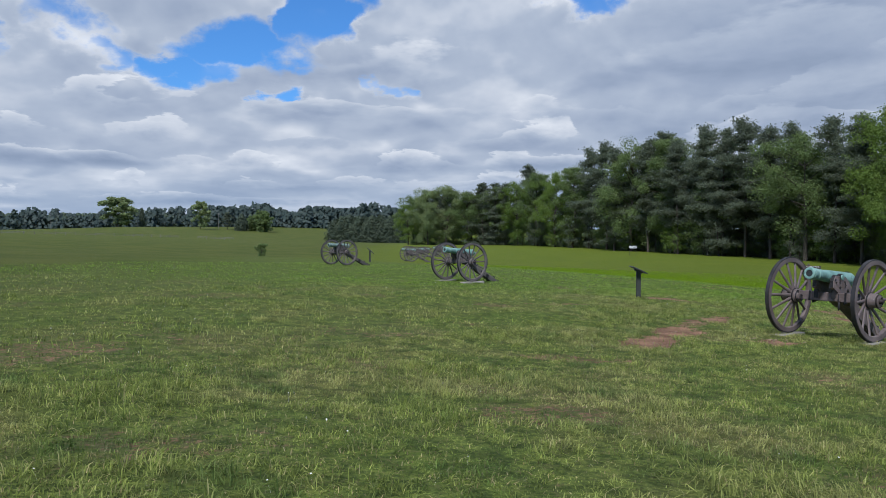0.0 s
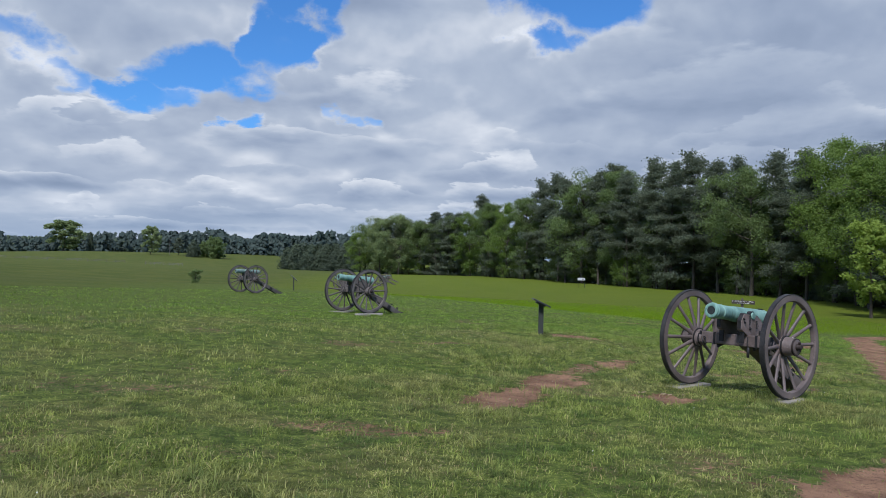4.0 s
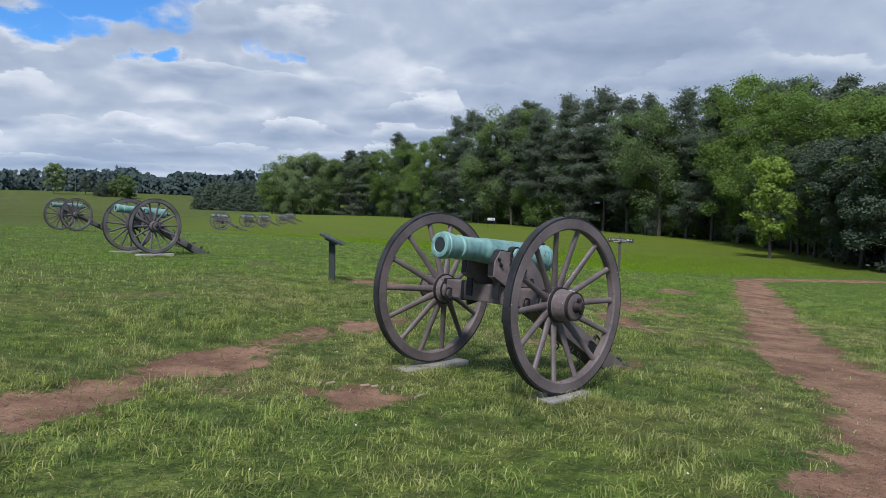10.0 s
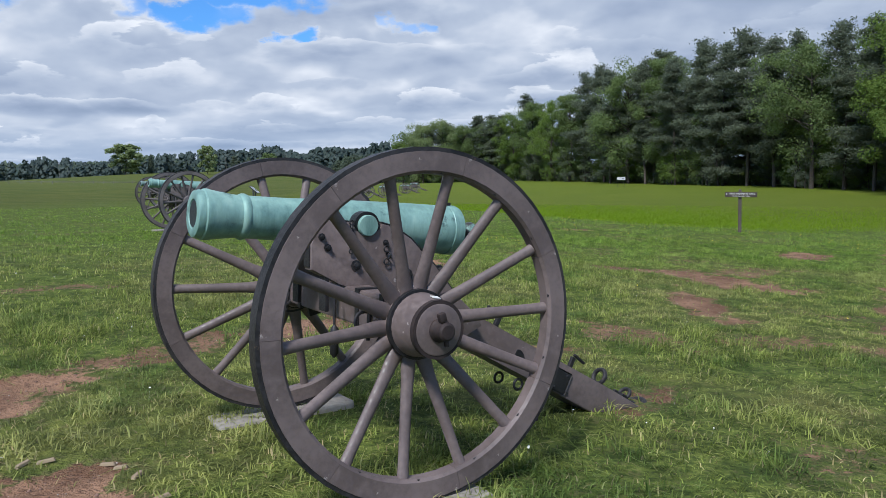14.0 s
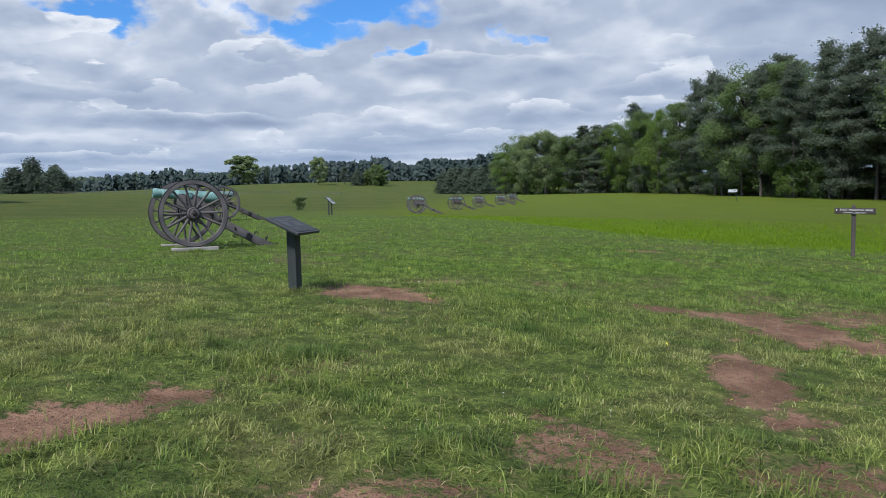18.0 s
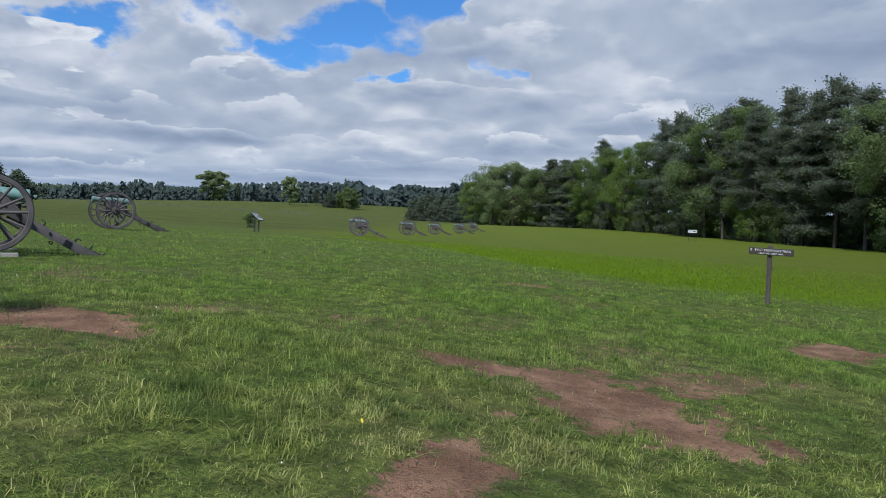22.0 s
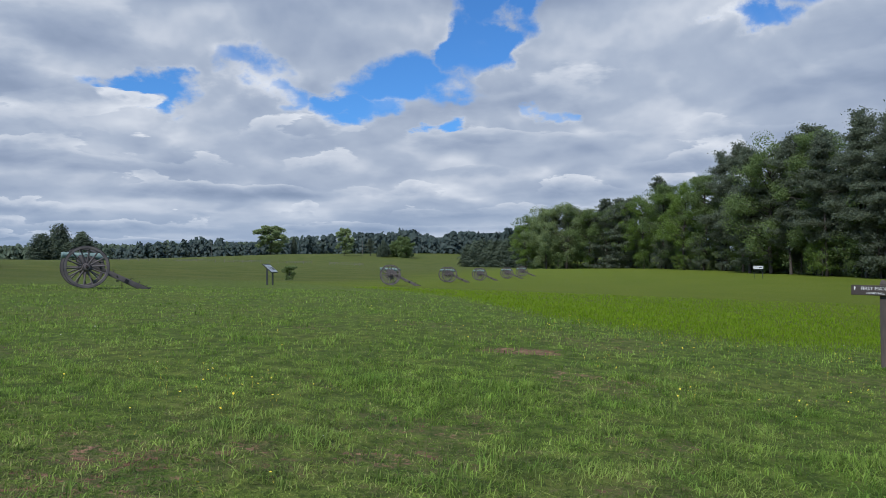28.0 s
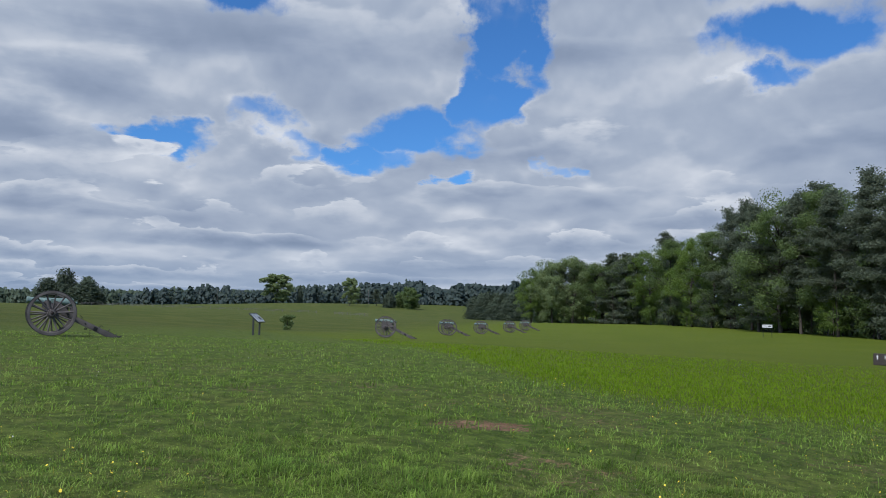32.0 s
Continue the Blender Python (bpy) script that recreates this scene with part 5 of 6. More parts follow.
for x, y, k, tall in EDGE:
    pool, base, label = KIND[k]
    i = rng.choice(PICK[k])
    natural = {0: 20.0, 1: 18.0, 2: 17.0, 3: 19.0, 4: 14.0}[i] if pool is LEAFY else (20.5 if pool is PINES else 11.0 if pool is DARKS or pool is ROUND else (8.5, 7.0)[i])
    tree(pool[i], x, y, tall / natural, rng.uniform(0, 6.28), label, WOOD, "cedar_tree" if k == "c" else "pine_tree" if k == "p" else "tree", (natural / tall) ** 0.4 * rng.uniform(0.9, 1.15) * (1.5 if k == "c" else 1.0))
# the ranks behind, which fill the gaps
ex = [(x, y) for x, y, *_ in EDGE[9:]]
for rank, (back, step) in enumerate(((4.5, 1), (10.0, 1), (18.0, 2))):
    for j, (x, y) in enumerate(ex[::step]):
        a, b = ex[max(0, j * step - 1)], ex[min(len(ex) - 1, j * step + 1)]
        t = Vector((b[0] - a[0], b[1] - a[1])).normalized()
        px, py = x - t.y * back + rng.uniform(-2, 2), y + t.x * back + rng.uniform(-2, 2)
        k = "p" if rng.random() < 0.72 else "m"
        tree(FILL[rng.choice((0, 1)) if k == "p" else 2], px, py, rng.uniform(0.80, 0.94) * min(1.0, 0.70 + max(0.0, y - 30) / 130), rng.uniform(0, 6.28), "dark tree standing inside the wood", "trees inside the wood", "pine_tree" if k == "p" else "tree", rng.uniform(1.0, 1.2))
# young growth along the foot of the wood
for j, (x, y, k, tall) in enumerate(EDGE[9:]):
    for _ in range(2):
        a, b = ex[max(0, j - 1)], ex[min(len(ex) - 1, j + 1)]
        t = Vector((b[0] - a[0], b[1] - a[1])).normalized()
        off = rng.uniform(-1.0, 4.5)
        px, py = x - t.y * off + t.x * rng.uniform(-3, 3), y + t.x * off + t.y * rng.uniform(-3, 3)
        if y < 72 and off < 3.5:
            continue
        i = rng.choice((0, 1, 1, 2, 2))
        tree(LOW[i], px, py, rng.uniform(0.5, 1.1), rng.uniform(0, 6.28), "young leafy sapling at the foot of the wood", "undergrowth at the wood's edge", "sapling", rng.uniform(0.9, 1.3))

# a bright young tree in front of the dark ones
tree(broadleaf(72, 8.4, 1.9, M_LEAF_YOUNG, 4200, 0.21, 0.10), 33.6, 48.6, 1.0, 1.0, "slender bright green young tree before dark evergreens", WOOD, "tree", 1.0)

# lone trees on the far field
FAR_LABEL = "trees on the far field"
for meshes, nat, x, y, tall, name, label, wide in (
        (SPREAD[0], 15.0, -250, 583, 23.5, "tree", "lone spreading pale green tree on the far field", 1.8), (CEDARS[0], 8.5, -237, 600, 15, "cedar_tree", "narrow dark cedar on the far field", 0.8), (SPREAD[0], 15.0, -169, 527, 20, "tree", "thin pale tree on the far field", 1.0),
        (SPREAD[1], 15.0, -124, 529, 16, "tree", "round bright green tree on the far field", 1.35), (ROUND[0], 11.0, -141, 531, 11.5, "tree", "dark bushy tree on the far field", 1.4), (SPREAD[1], 15.0, -134, 540, 12, "tree", "dark bushy tree on the far field", 1.1), (PINES[1], 20.5, -155, 545, 13, "pine_tree", "dark pine on the far field", 1.4),
        (ROUND[1], 11.0, -258, 345, 18, "cedar_tree", "tall dark cedar beside the field", 1.25), (ROUND[0], 11.0, -248, 348, 13.5, "cedar_tree", "dark rounded cedar beside the field", 2.3), (ROUND[1], 11.0, -266, 342, 13, "cedar_tree", "dark rounded cedar beside the field", 2.0),
        (broadleaf(67, 18.0, 5.8, M_LEAF_PALE, 16000, 0.46, 0.04), 18.0, -69.5, 79, 9.8, "tree", "leafy green tree at the side of the field", 1.25)):
    tree(meshes, x, y, tall / nat, x * 0.7, label, FAR_LABEL, name, wide * (nat / tall) ** 0.2)


def far_woods(name, path, deep, low, high, mat, label, seed, per=2.2, size=2.8):
    """A distant wood as one ragged mass of leaf clumps along a line."""
    rng2 = np.random.RandomState(seed)
    cs, ns, ss = [], [], []
    for (x0, y0), (x1, y1) in zip(path, path[1:]):
        length = math.hypot(x1 - x0, y1 - y0)
        for _ in range(int(length * per / 4)):
            k, b = rng2.uniform(), rng2.uniform(0, deep)
            x, y = x0 + (x1 - x0) * k - (y0 - y1) / length * b * 0, y0 + (y1 - y0) * k + b
            tall, r = rng2.uniform(low, high) * (0.88 + 0.24 * math.sin(x * 0.031 + seed) * math.sin(x * 0.083)), rng2.uniform(4.4, 8.5)
            n = 44
            t = rng2.uniform(0.02, 1.0, n)
            a = rng2.uniform(0, 2 * math.pi, n)
            rr = r * np.minimum(1, (1.02 - t) ** 0.5 * 1.2) * rng2.uniform(0.5, 1.0, n)
            cs.append(np.stack([x + rr * np.cos(a), y + rr * np.sin(a), t * tall], 1) + [0, 0, hz(x, y)])
            nn = np.stack([np.cos(a), np.sin(a) - 0.5, np.full(n, 0.5)], 1) + rng2.normal(size=(n, 3)) * 0.2
            ns.append(nn / np.linalg.norm(nn, axis=1)[:, None])
            ss.append(size * rng2.uniform(0.7, 1.4, n))
    me = leaf_mesh(name, np.concatenate(cs), np.concatenate(ns), np.concatenate(ss), mat, rng2, 1.3)
    return tagged(new(name, me), label, "woods", kind="stuff")


far_woods("far_pine_woods", [(-217, 690), (-87, 645), (15, 630), (87, 615)], 60, 18, 21.5, M_FAR_HAZE_DARK, "dark distant pine wood beyond the field", 3, 7.0)
far_woods("far_leafy_woods", [(-812, 478), (-609, 580), (-435, 652), (-217, 696)], 80, 11, 17, M_FAR_HAZE_MID, "distant mixed woods along the skyline", 4, 5.5)
far_woods("far_pine_woods", [(-478, 638), (-348, 655), (-217, 682)], 40, 13, 19, M_FAR_HAZE_DARK, "dark distant trees along the skyline", 6, 2.5)


# ---- signs ----
def pedestal_sign(x, y, turn):
    """A slanted reading panel on one stout post."""
    s = thing("wayside_panel", Matrix.Translation((x, y, hz(x, y) - 0.02)) @ Matrix.Rotation(radians(turn), 4, "Z"), "dark slanted wayside panel on a single wooden post", "information sign", "wayside signs")
    part("post", box(bmesh.new(), (0.155, 0.115, 0.82), Matrix.Translation((0, 0, 0.39)), 0.008), M_POST, s, "stout dark weathered post")
    top = Matrix.Translation((0, 0, 0.835)) @ Matrix.Rotation(radians(25), 4, "X")
    p = part("panel", box(bmesh.new(), (0.64, 0.47, 0.035), None, 0.006), M_PANELBACK, s, "slanted dark panel", False, top)
    part("panel_face", box(bmesh.new(), (0.58, 0.41, 0.006), Matrix.Translation((0, 0, 0.0195)), 0.001), M_PANELDARK, p, "printed face of the panel")
    for r, wide in ((0.14, 0.44), (0.10, 0.30), (0.05, 0.50), (0.02, 0.50), (-0.01, 0.46), (-0.04, 0.50), (-0.10, 0.22), (-0.13, 0.20)):
        part("printed_line", box(bmesh.new(), (wide, 0.014, 0.002), Matrix.Translation((-0.27 + wide / 2 + 0.01, r, 0.0235))), M_PRINT, p)
    part("bracket", box(bmesh.new(), (0.20, 0.26, 0.05), Matrix.Translation((0, 0, -0.04)), 0.008), M_PANELBACK, p)
    return s


def two_leg_sign(x, y, turn, wide=0.95, deep=0.66, tall=0.86, label="slanted wayside panel with pale face on two black legs", face_tilt=42):
    """A slanted reading panel on two thin legs."""
    s = thing("wayside_panel", Matrix.Translation((x, y, hz(x, y) - 0.02)) @ Matrix.Rotation(radians(turn), 4, "Z"), label, "information sign", "wayside signs")
    for k in (-1, 1):
        part("leg", box(bmesh.new(), (0.06, 0.085, tall), Matrix.Translation((k * wide * 0.42, 0, tall / 2)), 0.006), M_PANELBACK, s)
    top = Matrix.Translation((0, -0.02, tall + 0.03)) @ Matrix.Rotation(radians(face_tilt), 4, "X")
    p = part("panel", box(bmesh.new(), (wide, deep, 0.05), None, 0.008), M_PANELBACK, s, "black panel frame", False, top)
    part("panel_face", box(bmesh.new(), (wide - 0.05, deep - 0.05, 0.006), Matrix.Translation((0, 0, 0.027)), 0.001), M_PANEL, p, "pale printed face")
    part("title_bar", box(bmesh.new(), (wide - 0.05, 0.07, 0.003), Matrix.Translation((0, deep / 2 - 0.07, 0.031))), M_PANELBACK, p)
    for k in range(5):
        part("printed_line", box(bmesh.new(), (wide * 0.4, 0.012, 0.003), Matrix.Translation((-wide * 0.22, deep * 0.2 - 0.06 * k, 0.031))), M_PANELBACK, p)
    part("printed_picture", box(bmesh.new(), (wide * 0.34, 0.22, 0.003), Matrix.Translation((wide * 0.22, -0.05, 0.031))), M_PANELBACK, p)
    return s


def words(text, size, m, parent, name):
    """Raised letters."""
    cu = bpy.data.curves.new(name, "FONT")
    cu.body, cu.size, cu.extrude, cu.align_x, cu.align_y = text, size, 0.002, "CENTER", "CENTER"
    cu.resolution_u = 2
    tmp = bpy.data.objects.new("letters_tmp", cu)
    scene.collection.objects.link(tmp)
    me = bpy.data.meshes.new_from_object(tmp.evaluated_get(bpy.context.evaluated_depsgraph_get()))
    bpy.data.objects.remove(tmp)
    bpy.data.curves.remove(cu)
    me.name = name
    me.materials.clear()
    me.materials.append(M_LETTER)
    ob = new(name, me)
    ob.parent, ob.matrix_basis = parent, m
    return ob


def trail_sign(x, y, turn):
    s = thing("trail_sign", Matrix.Translation((x, y, hz(x, y) - 0.03)) @ Matrix.Rotation(radians(turn), 4, "Z"), "brown wooden trail sign with white letters on a weathered post", "trail sign")
    bm = box(bmesh.new(), (0.092, 0.086, 1.26), Matrix.Translation((0, 0, 0.62)), 0.008)
    post = part("post", bm, M_POSTWOOD, s, "weathered wooden post with pointed top")
    part("post_cap", box(bmesh.new(), (0.10, 0.094, 0.07), Matrix.Translation((0, 0, 1.275)), 0.01, 0.45), M_POSTWOOD, post, "pale pointed post top")
    b = part("board", box(bmesh.new(), (0.86, 0.045, 0.145), Matrix.Translation((0.03, -0.066, 1.155)) @ Matrix.Rotation(radians(1.5), 4, "Y"), 0.006), M_SIGNWOOD, s, "dark brown board with routed white letters")
    face = Matrix.Translation((0.03, -0.0895, 1.155)) @ Matrix.Rotation(radians(1.5), 4, "Y") @ Matrix.Rotation(radians(90), 4, "X")
    words("FIRST MANASSAS TRAIL", 0.066, face @ Matrix.Translation((0.035, 0.024, 0)), b, "letters")
    words("HENRY HILL LOOP TRAIL", 0.042, face @ Matrix.Translation((0.0, -0.042, 0)), b, "letters")
    bm = bmesh.new()
    box(bm, (0.012, 0.035, 0.004), Matrix.Translation((0, -0.006, 0)))
    lathe([(0, 0.017), (0.004, 0.017)], 3, Matrix.Translation((0, 0.016, -0.002)) @ Matrix.Rotation(radians(-90), 4, "Y"), bm)
    part("arrow", bm, M_LETTER, b, "", False, face @ Matrix.Translation((-0.385, 0.024, 0)))
    for k in (-0.03, 0.03):
        part("bolt", lathe([(0, 0.012), (0.006, 0.010), (0.008, 0)], 8, Matrix.Rotation(radians(-90), 4, "Z")), M_TYRE, b, "", False, Matrix.Translation((0.0, -0.0885, 1.155 + k)))
    return s


pedestal_sign(-1.63, 8.72, 84)
two_leg_sign(-12.15, 44.4, 96.8, 1.15)
two_leg_sign(24.6, 106.0, -12, 1.15, 0.75, 1.35, "small pale wayside panel on two legs at the meadow's far side", 35)
trail_sign(8.5, 18.88, -22)


# ---- grass, flowers, small stuff ----
WALKED = np.array([(-7.8, -13.2), (-5.3, -10.0), (-2.6, -6.7), (-0.4, -3.9), (1.0, -1.8), (2.4, 1.0), (3.7, 3.0), (4.0, 5.4), (4.8, 8.6)])


def from_walk(x, y):
    d = np.full(x.shape, 1e9)
    for (x0, y0), (x1, y1) in zip(WALKED, WALKED[1:]):
        k = np.clip(((x - x0) * (x1 - x0) + (y - y0) * (y1 - y0)) / ((x1 - x0) ** 2 + (y1 - y0) ** 2), 0, 1)
        d = np.minimum(d, np.hypot(x - x0 - k * (x1 - x0), y - y0 - k * (y1 - y0)))
    return d


def surface(x, y):
    """The sheet's height with its small bumps."""
    near = np.clip(1 - np.hypot(x, y - 8) / 60, 0, 1)
    return height(x, y) + near * ((rumple(x, y, 0.8) - 0.5) * 0.05 + (rumple(x, y, 5.0) - 0.5) * 0.04) - 0.025 * bare(x, y) * (0.6 + 0.8 * rumple(x, y, 0.3))


def blades(name, x, y, tall, wide, mat, label, rng, lean=0.8):
    """Single bent blades of grass, two joined triangles each, rooted on the ground."""
    n = len(x)
    z = surface(x, y) - 0.004
    a = 9.0 * rumple(x, y, 0.45) + 3.0 * rumple(x + 50, y, 1.7) + rng.normal(size=n) * 1.5
    l = np.abs(rng.normal(size=n) * 0.6 + 0.5) * lean + 0.12
    dx, dy = np.cos(a), np.sin(a)
    b = a + math.pi / 2 + rng.normal(size=n) * 0.5
    wx, wy = np.cos(b) * wide / 2, np.sin(b) * wide / 2
    root = np.stack([x, y, z], 1)
    side = np.stack([wx, wy, np.zeros(n)], 1)
    mid = root + np.stack([dx * l * tall * 0.38, dy * l * tall * 0.38, tall * np.clip(0.66 - 0.12 * l, 0.25, 1)], 1)
    tip = root + np.stack([dx * l * tall * 1.15, dy * l * tall * 1.15, tall * np.clip(1.0 - 0.42 * l, 0.22, 1)], 1)
    v = np.stack([root - side, root + side, mid + side * 0.7, tip, mid - side * 0.7], 1).reshape(-1, 3)
    k = np.arange(n)[:, None] * 5
    f = np.concatenate([k + [0, 1, 2], k + [0, 2, 4], k + [4, 2, 3]], 1).reshape(-1, 3)
    return tagged(new(name, raw_mesh(name, v, f, mat)), label, "grass", kind="stuff")


def sow(rng, count, x0, x1, y0, y1, lo, hi, clump=0.0):
    """Spots between two distances from the walk, on ground that is not bare."""
    x, y = rng.uniform(x0, x1, count), rng.uniform(y0, y1, count)
    if clump:
        keep = rng.uniform(size=count) < np.clip(0.72 + (rumple(x, y, clump) - 0.45) * 2.2, 0.35, 1)
        x, y = x[keep], y[keep]
    d = from_walk(x, y)
    keep = (d >= lo) & (d < hi) & (y > -12 + (x + 7.8) * 0.1)
    x, y = x[keep], y[keep]
    keep = rng.uniform(size=len(x)) > np.clip(bare(x, y) * 1.4 - 0.14, 0, 0.965)
    return x[keep], y[keep]


def grow_grass():
    r = np.random.RandomState(9)
    for n, box4, lo, hi, tall, wide, label in ((880000, (-14, 13, -11, 17), 0.0, 7.5, 0.064, 0.0072, "short mown grass, dense near the path"), (330000, (-22, 20, -11, 27), 7.5, 16.0, 0.062, 0.012, "short mown grass over the field"), (150000, (-32, 24, -8, 44), 16.0, 32.0, 0.06, 0.022, "mown grass further over the field")):
        x, y = sow(r, n, *box4, lo, hi, 0.45)
        m = meadow(x, y)
        keep = m < 0.6
        x, y, m = x[keep], y[keep], m[keep]
        lush = np.clip((rumple(x + 31, y, 1.1) - 0.45) * 4, 0, 1)
        tuft = np.clip((rumple(x, y, 0.22) - 0.18) * 3.0, 0.35, 1.8)
        t = tall * r.uniform(0.6, 1.3, len(x)) * (0.6 + 0.75 * lush) * tuft
        blades("grass", x, y, t, wide * r.uniform(0.7, 1.4, len(x)), M_GRASS, label, r, 1.5)
    # straw-coloured thatch between the green, thicker round the bare spots
    x, y = sow(r, 260000, -13, 12, -11, 17, 0.0, 8.5)
    b = bare(x, y)
    dry = np.clip((rumple(x, y, 1.6) - 0.50) * 4.5, 0, 1)
    keep = r.uniform(size=len(x)) < np.clip(dry * (0.55 + 0.3 * np.clip((1 - y) / 8, 0, 1)) + (b > 0.02) * 0.55 + 0.05 + 0.14 * np.clip((1 - y) / 8, 0, 1), 0, 0.9)
    x, y = x[keep], y[keep]
    blades("dry_grass", x, y, r.uniform(0.018, 0.05, len(x)), r.uniform(0.004, 0.008, len(x)), M_GRASS_DRY, "straw-coloured dry thatch in the turf", r, 1.3)
    # taller tufts here and there, and round posts and slabs
    cx, cy = r.uniform(-13, 12, 700), r.uniform(-10, 18, 700)
    keep = bare(cx, cy) < 0.25
    cx, cy = cx[keep], cy[keep]
    spots = [(-1.63, 8.72), (8.5, 18.88), (0.35, -0.25), (0.05, 0.35), (-0.4, -0.25), (0.5, 0.35), (-1.2, 1.1), (-0.6, 1.6), (-5.9, 14.7), (-6.6, 16.3), (0.2, -0.35)]
    cx, cy = np.r_[cx, np.repeat([s[0] for s in spots], 6)], np.r_[cy, np.repeat([s[1] for s in spots], 6)]
    x = np.repeat(cx, 60) + r.normal(size=len(cx) * 60) * 0.10
    y = np.repeat(cy, 60) + r.normal(size=len(cx) * 60) * 0.10
    blades("grass_tufts", x, y, r.uniform(0.045, 0.095, len(x)), r.uniform(0.005, 0.009, len(x)), M_GRASS, "taller tufts of grass", r, 1.4)
    # the meadow's standing grass, nearest to the walk
    x, y = r.uniform(-8, 30, 420000), r.uniform(17, 50, 420000)
    d = np.hypot(x - 4.8, y - 8.6)
    keep = (meadow(x, y) > r.uniform(0.0, 0.9, len(x))) & (r.uniform(size=len(x)) < np.clip((15.0 / d) ** 2 - 0.08, 0.0, 1.0))
    x, y, d = x[keep], y[keep], d[keep]
    blades("meadow_grass", x, y, r.uniform(0.05, 0.11, len(x)), r.uniform(0.008, 0.014, len(x)) * np.clip(d / 14, 1, 3), M_MEADOW, "standing yellow-green meadow grass", r, 0.8)


grow_grass()


def flowers(name, x, y, tall, size, mat, label, rng):
    """Small five-lobed heads on thin stems."""
    n = len(x)
    z = surface(x, y)
    top = np.stack([x + rng.normal(size=n) * 0.02, y + rng.normal(size=n) * 0.02, z + tall], 1)
    ang = np.arange(6) * 2 * math.pi / 6
    tilt = rng.normal(size=(n, 2)) * 0.5
    ring = np.stack([np.cos(ang), np.sin(ang)], 1)[None] * size[:, None, None]
    rz = ring[:, :, 0] * tilt[:, :1] + ring[:, :, 1] * tilt[:, 1:] + size[:, None] * 0.35
    v = np.concatenate([top[:, None], top[:, None] + np.dstack([ring, rz[:, :, None]])], 1)
    stem = np.stack([np.stack([x - 0.0004, y, z], 1), np.stack([x + 0.0004, y, z], 1)], 1)
    v = np.concatenate([v, stem], 1).reshape(-1, 3)
    k = np.arange(n)[:, None] * 9
    f = np.concatenate([k + [0, 1 + i, 1 + (i + 1) % 6] for i in range(6)] + [k + [7, 8, 0]], 1).reshape(-1, 3)
    return tagged(new(name, raw_mesh(name, v, f, mat)), label, "flowers", kind="stuff")


r = np.random.RandomState(21)
x = np.r_[r.normal(9, 3.0, 260), r.uniform(-2, 12, 120), r.normal(1.2, 0.7, 50), r.uniform(-4, 8, 30), r.normal(5.0, 1.5, 90)]
y = np.r_[r.normal(17.2, 1.5, 260), r.uniform(14, 24, 120), r.normal(13.2, 0.6, 50), r.uniform(5, 14, 30), r.normal(20.5, 1.2, 90)]
keep = (bare(x, y) < 0.2)
x, y = x[keep], y[keep]
flowers("buttercups", x, y, r.uniform(0.05, 0.10, len(x)), r.uniform(0.006, 0.010, len(x)), M_FLOWER, "scattered yellow buttercups in the grass", r)
x, y = r.uniform(-13, 10, 900), r.uniform(-9, 24, 900)
keep = (bare(x, y) < 0.2) & (rumple(x, y, 2.5) > 0.48)
x, y = x[keep], y[keep]
flowers("clover_heads", x, y, r.uniform(0.03, 0.08, len(x)), r.uniform(0.004, 0.008, len(x)), M_CLOVER, "scattered small white clover heads", r)


def crumbs(name, count, mat, label, seed, lo, hi, flat=0.5):
    """Pebbles and crumbs of earth on the bare ground."""
    rr = np.random.RandomState(seed)
    x, y = rr.uniform(-6, 10, count * 12), rr.uniform(-4, 15, count * 12)
    keep = bare(x, y) > 0.55
    x, y = x[keep][:count], y[keep][:count]
    n = len(x)
    s = lo + (hi - lo) * rr.uniform(size=n) ** 3
    base = np.array([(1, 0, 0), (0, 1, 0), (-1, 0, 0), (0, -1, 0), (0, 0, 1), (0, 0, -1)], float)
    v = base[None] * s[:, None, None] * rr.uniform(0.6, 1.3, (n, 6, 1)) * [1, 1, flat]
    a = rr.uniform(0, 6.28, n)
    c, q = np.cos(a)[:, None], np.sin(a)[:, None]
    v = np.stack([v[:, :, 0] * c - v[:, :, 1] * q, v[:, :, 0] * q + v[:, :, 1] * c, v[:, :, 2]], 2) + np.stack([x, y, surface(x, y) + s * flat * 0.4], 1)[:, None]
    t = np.array([(0, 1, 4), (1, 2, 4), (2, 3, 4), (3, 0, 4), (1, 0, 5), (2, 1, 5), (3, 2, 5), (0, 3, 5)])
    f = (np.arange(n)[:, None, None] * 6 + t[None]).reshape(-1, 3)
    return tagged(new(name, raw_mesh(name, v.reshape(-1, 3), f, mat)), label, "stones", kind="stuff")


M_CRUMB = worn("earth_crumb", (0.15, 0.085, 0.06), (0.26, 0.16, 0.12), 20, 80, (0.9, 1.0))
M_PEBBLE = worn("pebble", (0.30, 0.24, 0.20), (0.46, 0.40, 0.35), 20, 80, (0.8, 0.95))
crumbs("earth_crumbs", 4200, M_CRUMB, "loose crumbs of red earth on the bare patches", 3, 0.004, 0.017)
crumbs("pebbles", 1500, M_PEBBLE, "small pale pebbles on the worn path", 5, 0.003, 0.010)


M_CHIP = worn("splintered_wood", (0.20, 0.145, 0.09), (0.36, 0.28, 0.18), 6, 60, (0.8, 0.95), 0, 0.3, 0.004, streak=(0.2, 1, 1))


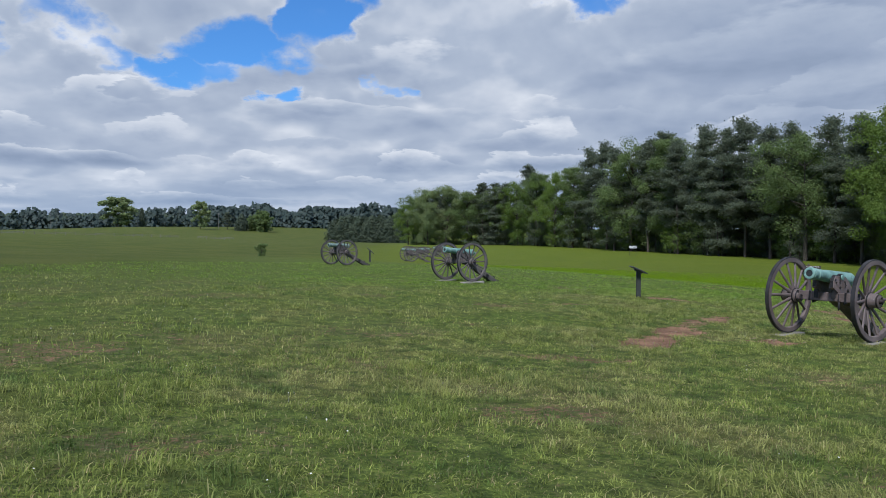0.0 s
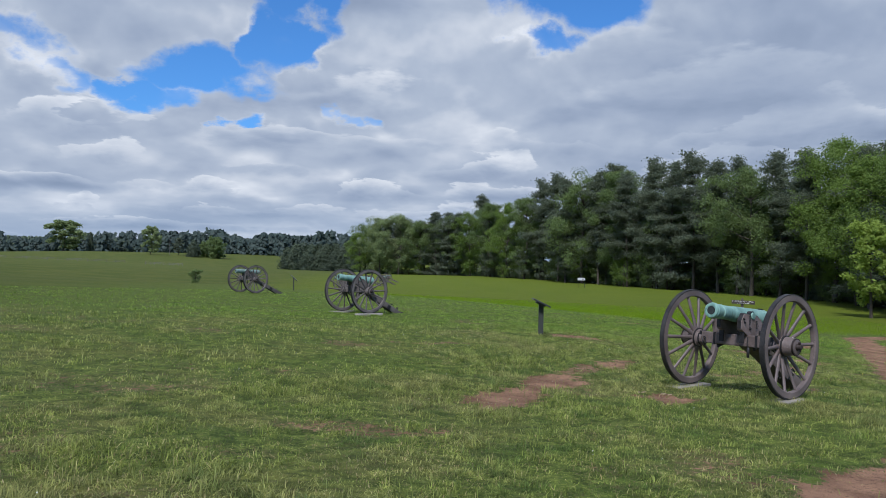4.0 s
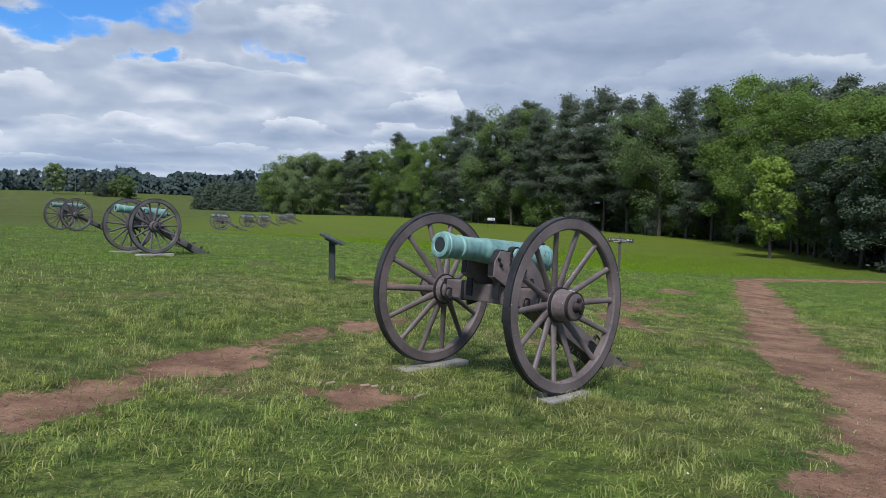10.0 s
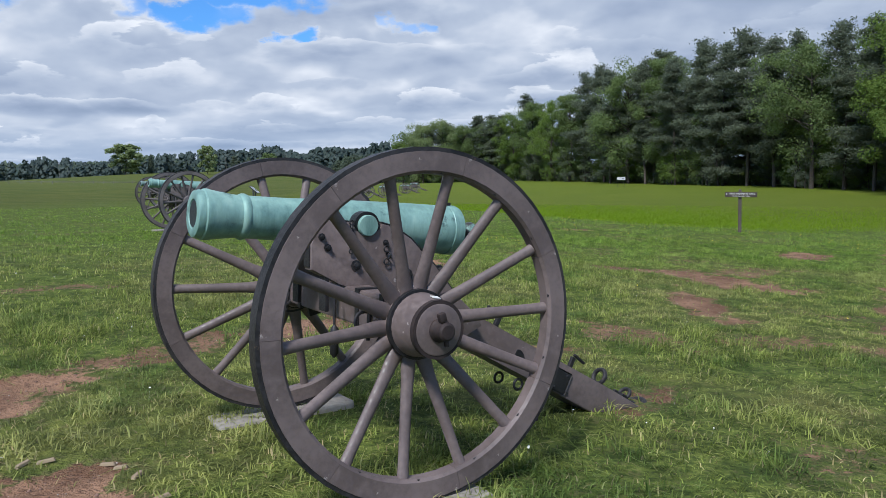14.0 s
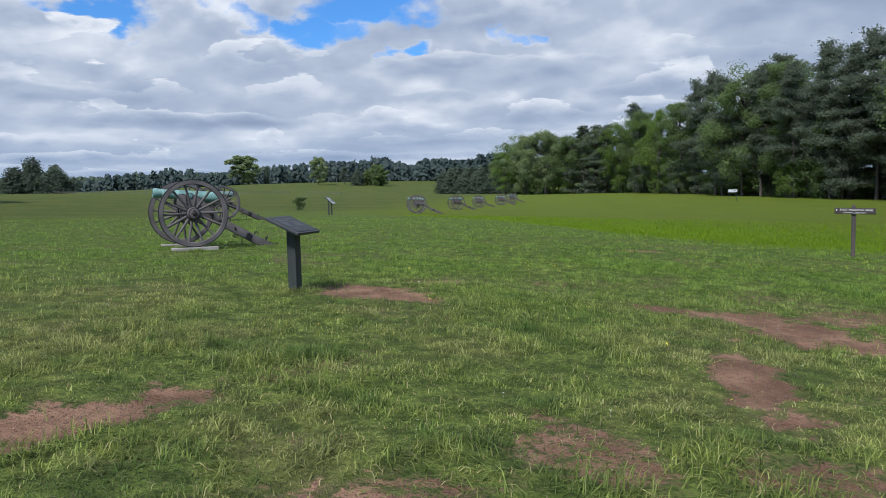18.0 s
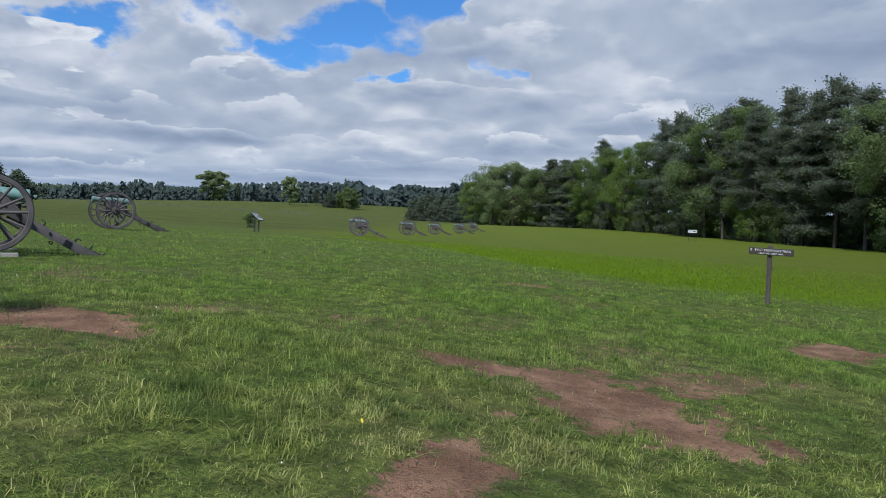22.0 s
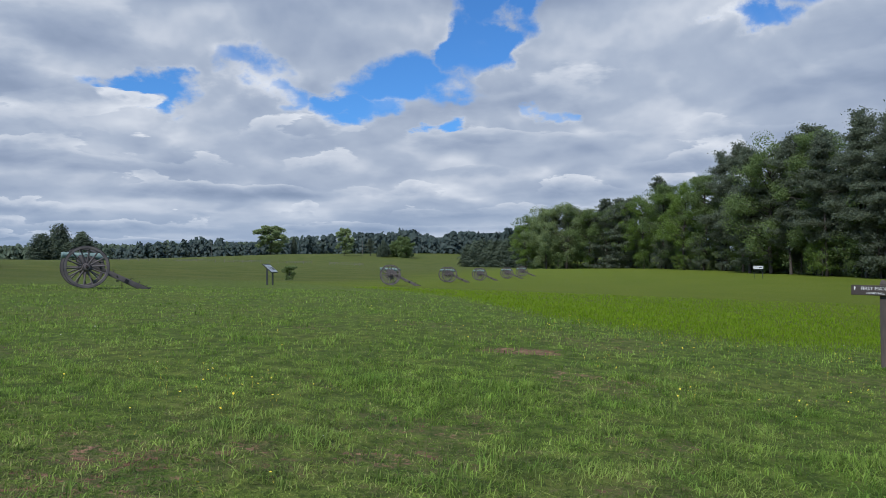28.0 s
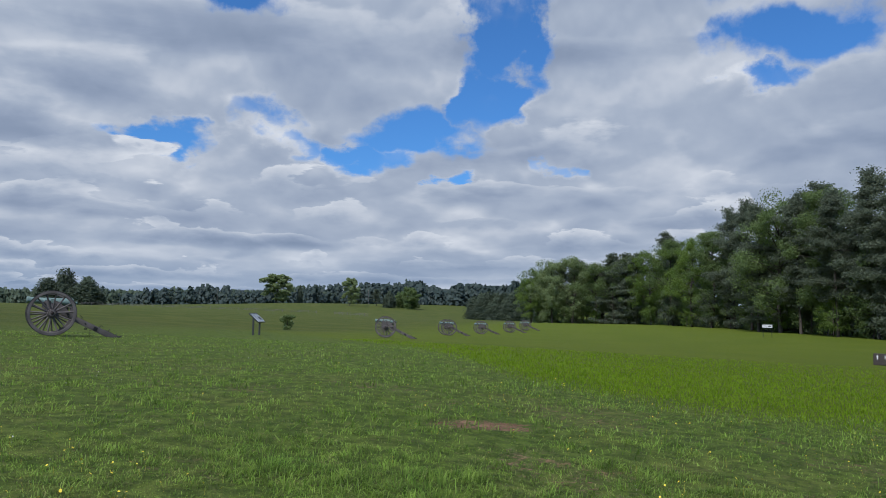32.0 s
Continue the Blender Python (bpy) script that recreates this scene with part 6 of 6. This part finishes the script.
def wood_chip(x, y, turn, long, wide):
    bm = box(bmesh.new(), (long, wide, 0.018), None, 0.004, 0.8)
    for v in bm.verts:
        v.co.z += 0.012 * math.sin(v.co.x * 9) 
    z = float(surface(np.array([x]), np.array([y]))[0])
    ob = part("wood_chip", bm, M_CHIP, None, "", False, Matrix.Translation((x, y, z + 0.012)) @ Matrix.Rotation(radians(turn), 4, "Z"))
    return tagged(ob, "small weathered splinter of wood on bare earth", "wood chip", "splinters by the gun")


for spot in ((-1.93, 0.36, 70, 0.08, 0.024), (-1.84, 0.40, 20, 0.09, 0.02), (-1.55, 0.42, -10, 0.09, 0.02), (-1.14, -0.02, 40, 0.13, 0.02), (-1.33, 0.24, 75, 0.07, 0.026), (-1.47, 0.38, 5, 0.07, 0.02)):
    wood_chip(*spot)

# a shrub on the field, and low brush
BUSH = broadleaf(71, 1.7, 0.95, M_LEAF_MID, 900, 0.16, 0.02)
for x, y, s, label in ((-30.9, 91.8, 1.0, "small dense green shrub alone on the field"),):
    tree(BUSH, x, y, s, x, label, "shrubs on the field", "shrub", 1.0)


def utility_pole(x, y, tall):
    p = thing("utility_pole", Matrix.Translation((x, y, hz(x, y) - 0.1)), "thin grey wooden utility pole far across the field", "pole", "far poles")
    part("pole", rod(bmesh.new(), (0, 0, 0), (0, 0, tall), 0.17, 0.11, 8), M_FENCE, p)
    part("crossarm", box(bmesh.new(), (1.8, 0.12, 0.12), Matrix.Translation((0, 0, tall - 0.5)), 0.01), M_FENCE, p)


for x, y in ((-290, 560), (-238, 592), (-162, 548)):
    utility_pole(x, y, 12.0)


def rail_fence(points, label):
    f = thing("rail_fence", Matrix(), label, "fence", "far fences")
    post = None
    for i, (x, y) in enumerate(points):
        z = hz(x, y)
        at = Matrix.Translation((x, y, z))
        if post is None:
            post = part("post", box(bmesh.new(), (0.16, 0.16, 1.5), Matrix.Translation((0, 0, 0.7)), 0.01), M_FENCE, f, "", False, at)
        else:
            shared("post", post.data, f, at)
        if i:
            (x0, y0), z0 = points[i - 1], hz(*points[i - 1])
            bm = bmesh.new()
            part("rail", rod(bm, (x0, y0, z0 + 1.15), (x, y, z + 1.15), 0.06, 0.06, 6), M_FENCE, f)
            part("rail", rod(bmesh.new(), (x0, y0, z0 + 0.6), (x, y, z + 0.6), 0.06, 0.06, 6), M_FENCE, f)
    return f


rail_fence([(-215 + 3.4 * k, 300 + 2.4 * k) for k in range(26)], "weathered split-rail fence along the far field")
rail_fence([(-118 + 2.5 * k, 352 - 1.4 * k + 1.2 * (k % 2)) for k in range(9)], "grey zigzag rail fence on the far rise")
